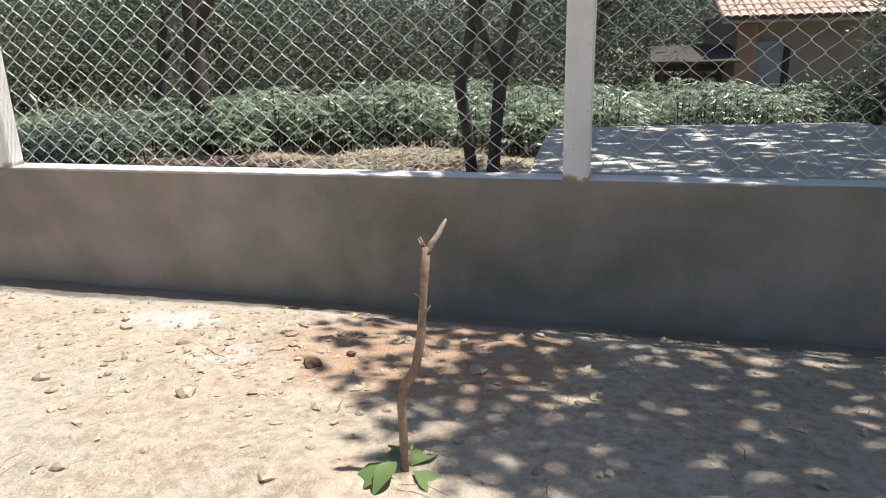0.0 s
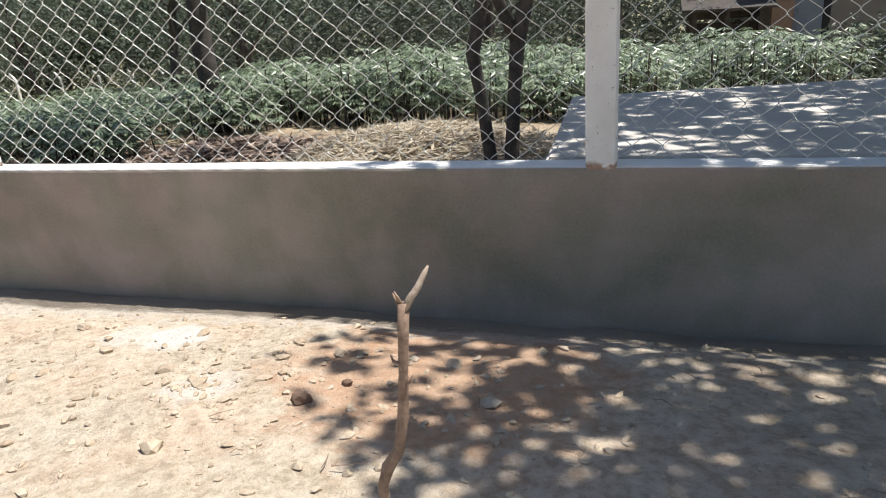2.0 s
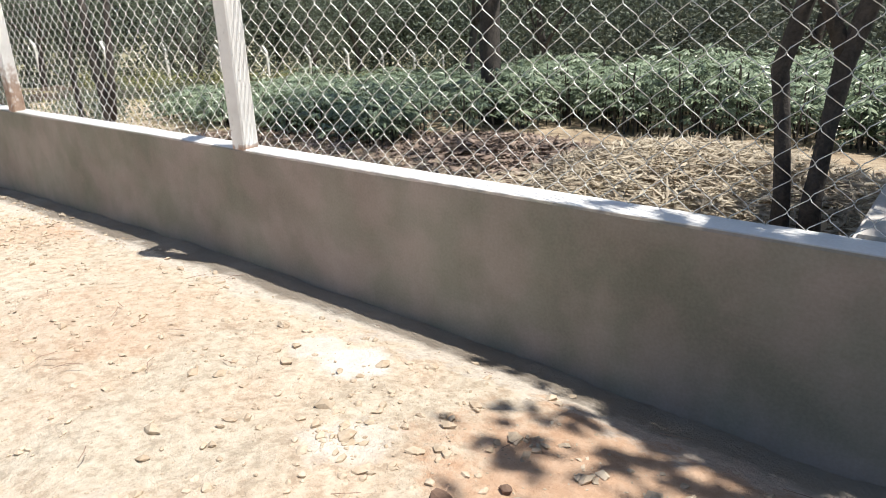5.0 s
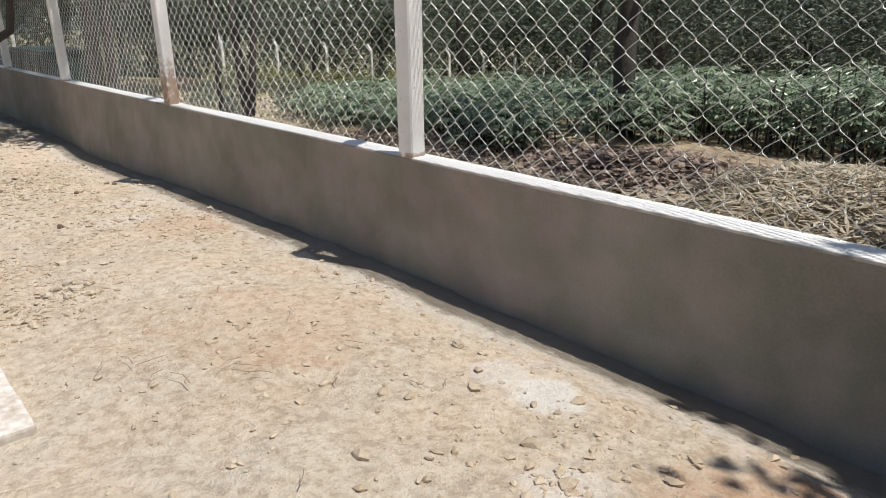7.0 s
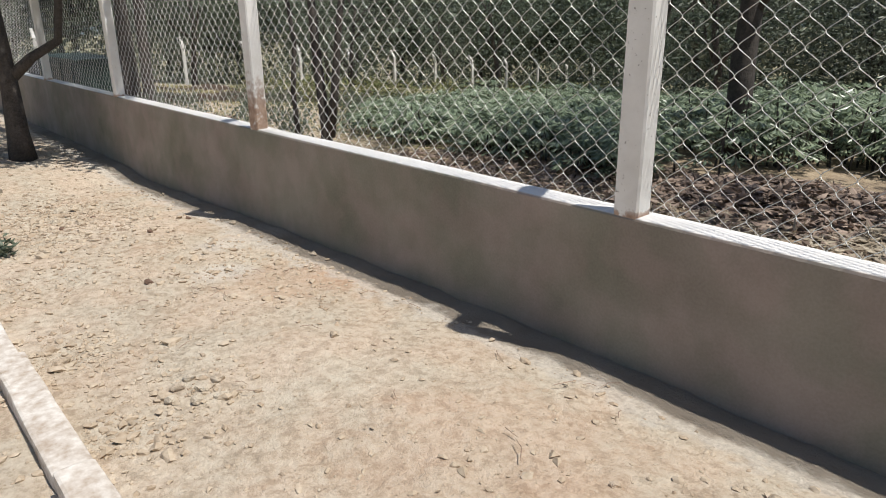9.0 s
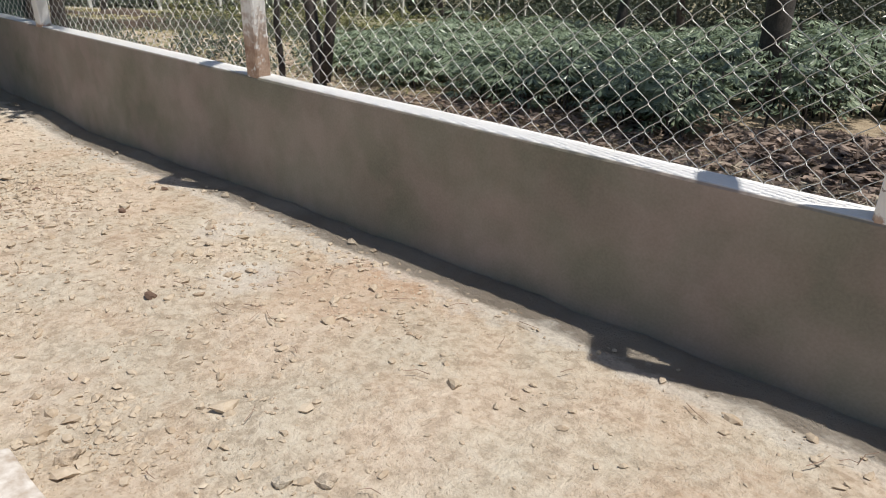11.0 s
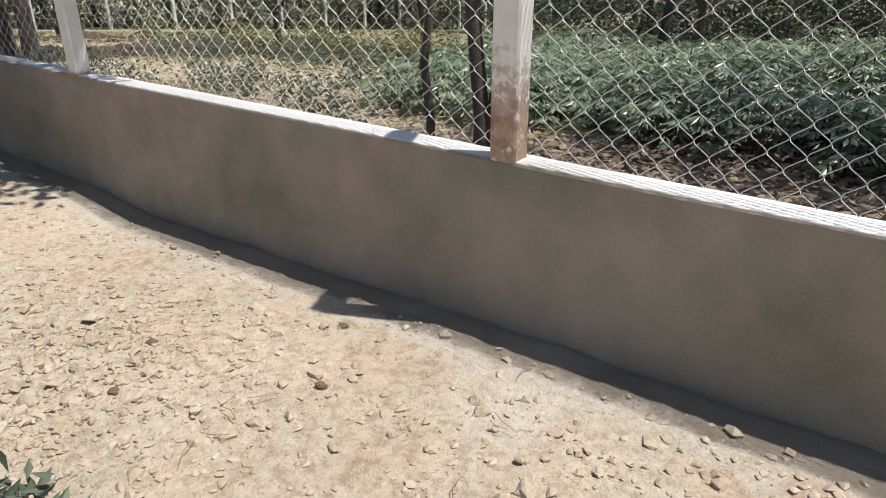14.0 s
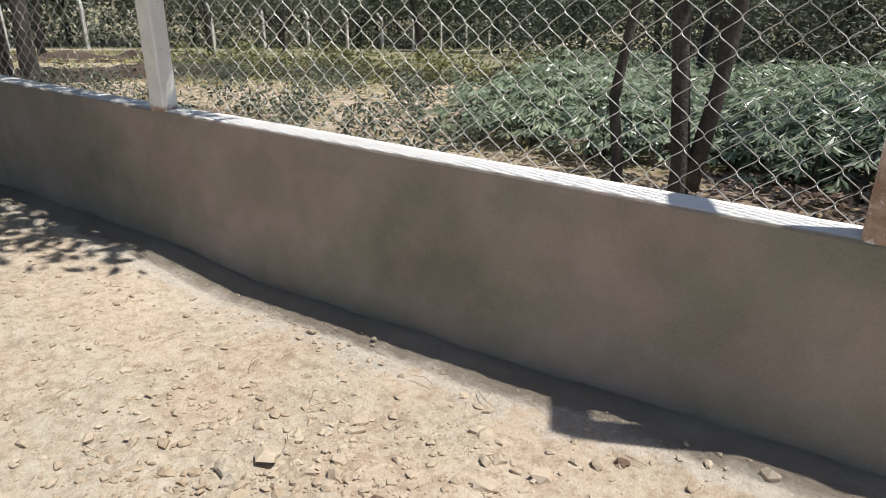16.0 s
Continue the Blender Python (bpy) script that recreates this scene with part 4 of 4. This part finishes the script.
def pebbles():
    rng = np.random.default_rng(4)
    base = bmesh.new()
    bmesh.ops.create_icosphere(base, subdivisions=1, radius=1.0)
    bv = np.array([v.co[:] for v in base.verts])
    bf = np.array([[v.index for v in f.verts] for f in base.faces])
    base.free()
    n_any, hubs = 5200, [(-7.05, -1.2, 0.40, 2600), (-3.66, -1.41, 0.17, 260), (-5.3, -0.6, 0.4, 700), (-4.6, -0.55, 0.4, 600), (-1.1, -0.85, 0.25, 300), (-0.3, -0.75, 0.35, 300), (-6.2, -1.35, 0.4, 700), (-8.0, -1.1, 0.5, 700), (-4.2, -1.6, 0.3, 300), (-2.6, -0.95, 0.4, 220), (-4.3, -1.7, 0.16, 420), (-3.5, -1.72, 0.14, 320), (-5.4, -1.65, 0.2, 380), (-6.6, -1.5, 0.3, 420)]
    xy = [np.stack([-11 + 12.5 * rng.random(n_any), -2.2 + 2.05 * rng.random(n_any)], 1)]
    sizes = [np.ones(n_any)]
    for cx, cy, r, n in hubs:
        xy.append(np.array([[cx, cy]]) + rng.normal(size=(n, 2)) * r)
        sizes.append(np.full(n, 1.45 if n > 1000 else 1.3))
    xy, sizes = np.concatenate(xy), np.concatenate(sizes)
    sizes = sizes[xy[:, 1] < -0.12]
    xy = xy[xy[:, 1] < -0.12]
    vs, fs = [], []
    for i, (x, y) in enumerate(xy):
        s = 0.0025 + 0.010 * rng.random() ** 4 + (0.012 if rng.random() < 0.03 else 0)
        s *= sizes[i]
        q = bv * (1 + 1.1 * (rng.random(bv.shape) - 0.5)) * s * np.array([1.25, 0.85, 0.6])
        a = 6.283 * rng.random()
        c, d = math.cos(a), math.sin(a)
        z = land(x, y) + s * 0.27 + 0.020 * noise.noise(Vector((x, y, 0)) * 1.1) + 0.012 * noise.noise(Vector((x, y, 0)) * 4.1) + 0.006 * noise.noise(Vector((x, y, 0)) * 13)
        q = np.stack([q[:, 0] * c - q[:, 1] * d + x, q[:, 0] * d + q[:, 1] * c + y, q[:, 2] + z], 1)
        fs.extend((bf + len(vs)).tolist())
        vs.extend(q.tolist())
    tagged(new("pebbles", mesh_of("pebbles", vs, fs, M_PEBBLE)), "small clods and pebbles strewn over the yard", "gravel", "", "stuff")
    tw = []
    for i in range(130):
        x, y, a, L = -10 + 11 * rng.random(), -1.9 + 1.75 * rng.random(), 6.283 * rng.random(), 0.03 + 0.09 * rng.random()
        z = land(x, y) + 0.018
        tw.append(tube([(x, y, z), (x + L * 0.5 * math.cos(a), y + L * 0.5 * math.sin(a), z + 0.006), (x + L * math.cos(a + 0.2), y + L * math.sin(a + 0.2), z)], [0.0016, 0.0014, 0.001], 4))
    v, f = join(tw)
    tagged(new("twigs", mesh_of("twigs", v, f, M_STICK)), "thin dry twigs and stalks strewn on the earth", "twigs", "", "stuff")


pebbles()


def bench():
    root = new("plank_bench")
    root.location = (-13.0, -1.45, land(-13, -1.4))
    root.rotation_euler = (0, 0, radians(12))
    for k in range(2):
        part("seat_plank", box((1.5, 0.16, 0.045), (0, -0.09 + 0.18 * k, 0.5), 0.006, None, 0.004, 2), M_WOOD, root)
    for sx in (-0.6, 0.6):
        for sy in (-0.12, 0.12):
            part("leg", box((0.06, 0.06, 0.49), (sx, sy, 0.235), 0.006), M_WOOD, root)
        part("crossbar", box((0.05, 0.3, 0.05), (sx, 0, 0.2), 0.004), M_WOOD, root)
    tagged(root, "rough grey plank bench standing on the earth", "bench", "", "thing")


bench()
for k, (x, y, tx, ty, L) in enumerate([(-10.4, -1.05, 0.22, 0.1, 0.75), (-10.25, -1.0, 0.05, 0.1, 0.6)]):
    z = land(x, y)
    v, f = tube([(x, y, z - 0.02), (x + tx * 0.5, y + ty * 0.5, z + L * 0.5), (x + tx, y + ty, z + L)], [0.022, 0.02, 0.018], 7, 0.3, k)
    tagged(new("prop_pole", mesh_of("prop_pole", v, f, M_WOOD, True)), "weathered pole propped against the yard tree", "pole", "poles at the tree", "thing")


for x, y, L, w, turn, tilt in ((-8.75, -1.42, 0.75, 0.13, 0.35, 0.05), (-10.3, -1.25, 1.3, 0.16, 0.12, 0.02), (-10.1, -1.5, 1.1, 0.14, -0.1, -0.03), (-9.4, -1.65, 0.9, 0.12, 0.3, 0.02), (-11.2, -1.45, 1.4, 0.18, 0.05, 0.0), (-10.8, -1.8, 1.2, 0.15, -0.2, 0.02)):
    bm = box((L, w, 0.035), (x, y, land(x, y) + 0.032), 0.004, Euler((0.05, tilt, turn)).to_matrix().to_4x4(), 0.006, 3)
    tagged(part("fallen_board", bm, M_WOOD), "pale weathered board lying on the ground by the yard tree", "board", "boards under the yard tree", "thing")


def trough():
    root = new("green_tank")
    root.location = (-18.1, 1.95, -0.32)
    part("body", box((3.3, 0.9, 0.95), (0, 0, 0.42), 0.05, None, 0.006, 3), M_BIN, root)
    part("lid", box((3.38, 0.96, 0.05), (0, 0, 0.92), 0.015), M_BIN, root)
    for k in range(4):
        part("rib", box((0.05, 0.03, 0.85), (-1.3 + 0.87 * k, -0.46, 0.42), 0.008), M_BIN, root)
    tagged(root, "dark green lidded tank standing behind the wall", "tank", "", "thing")
    bm = bmesh.new()
    bmesh.ops.create_uvsphere(bm, u_segments=18, v_segments=12, radius=0.4)
    for v in bm.verts:
        v.co.z *= 1.25
        v.co *= 1 + 0.06 * noise.noise(v.co * 6)
    bmesh.ops.translate(bm, vec=(-20.9, 1.75, 0.0), verts=bm.verts)
    tagged(part("black_drum", bm, M_RUBBER), "black plastic drum behind the wall", "drum", "", "thing")


trough()


def garden_leaves():
    """The torn-off green sprig lying by the kerb end."""
    rng = np.random.default_rng(6)
    c = np.array([[-6.3, -1.61, land(-6.3, -1.61) + 0.05]]) + rng.normal(size=(90, 3)) * np.array([0.08, 0.05, 0.025])
    v, f = leaves(c, 0.08, 0.028, rng, 0.6)
    tagged(new("leafy_sprig", mesh_of("leafy_sprig", v, f, M_SCRUB)), "wilted dark leafy sprig dropped beside the kerb", "sprig", "", "thing")


garden_leaves()
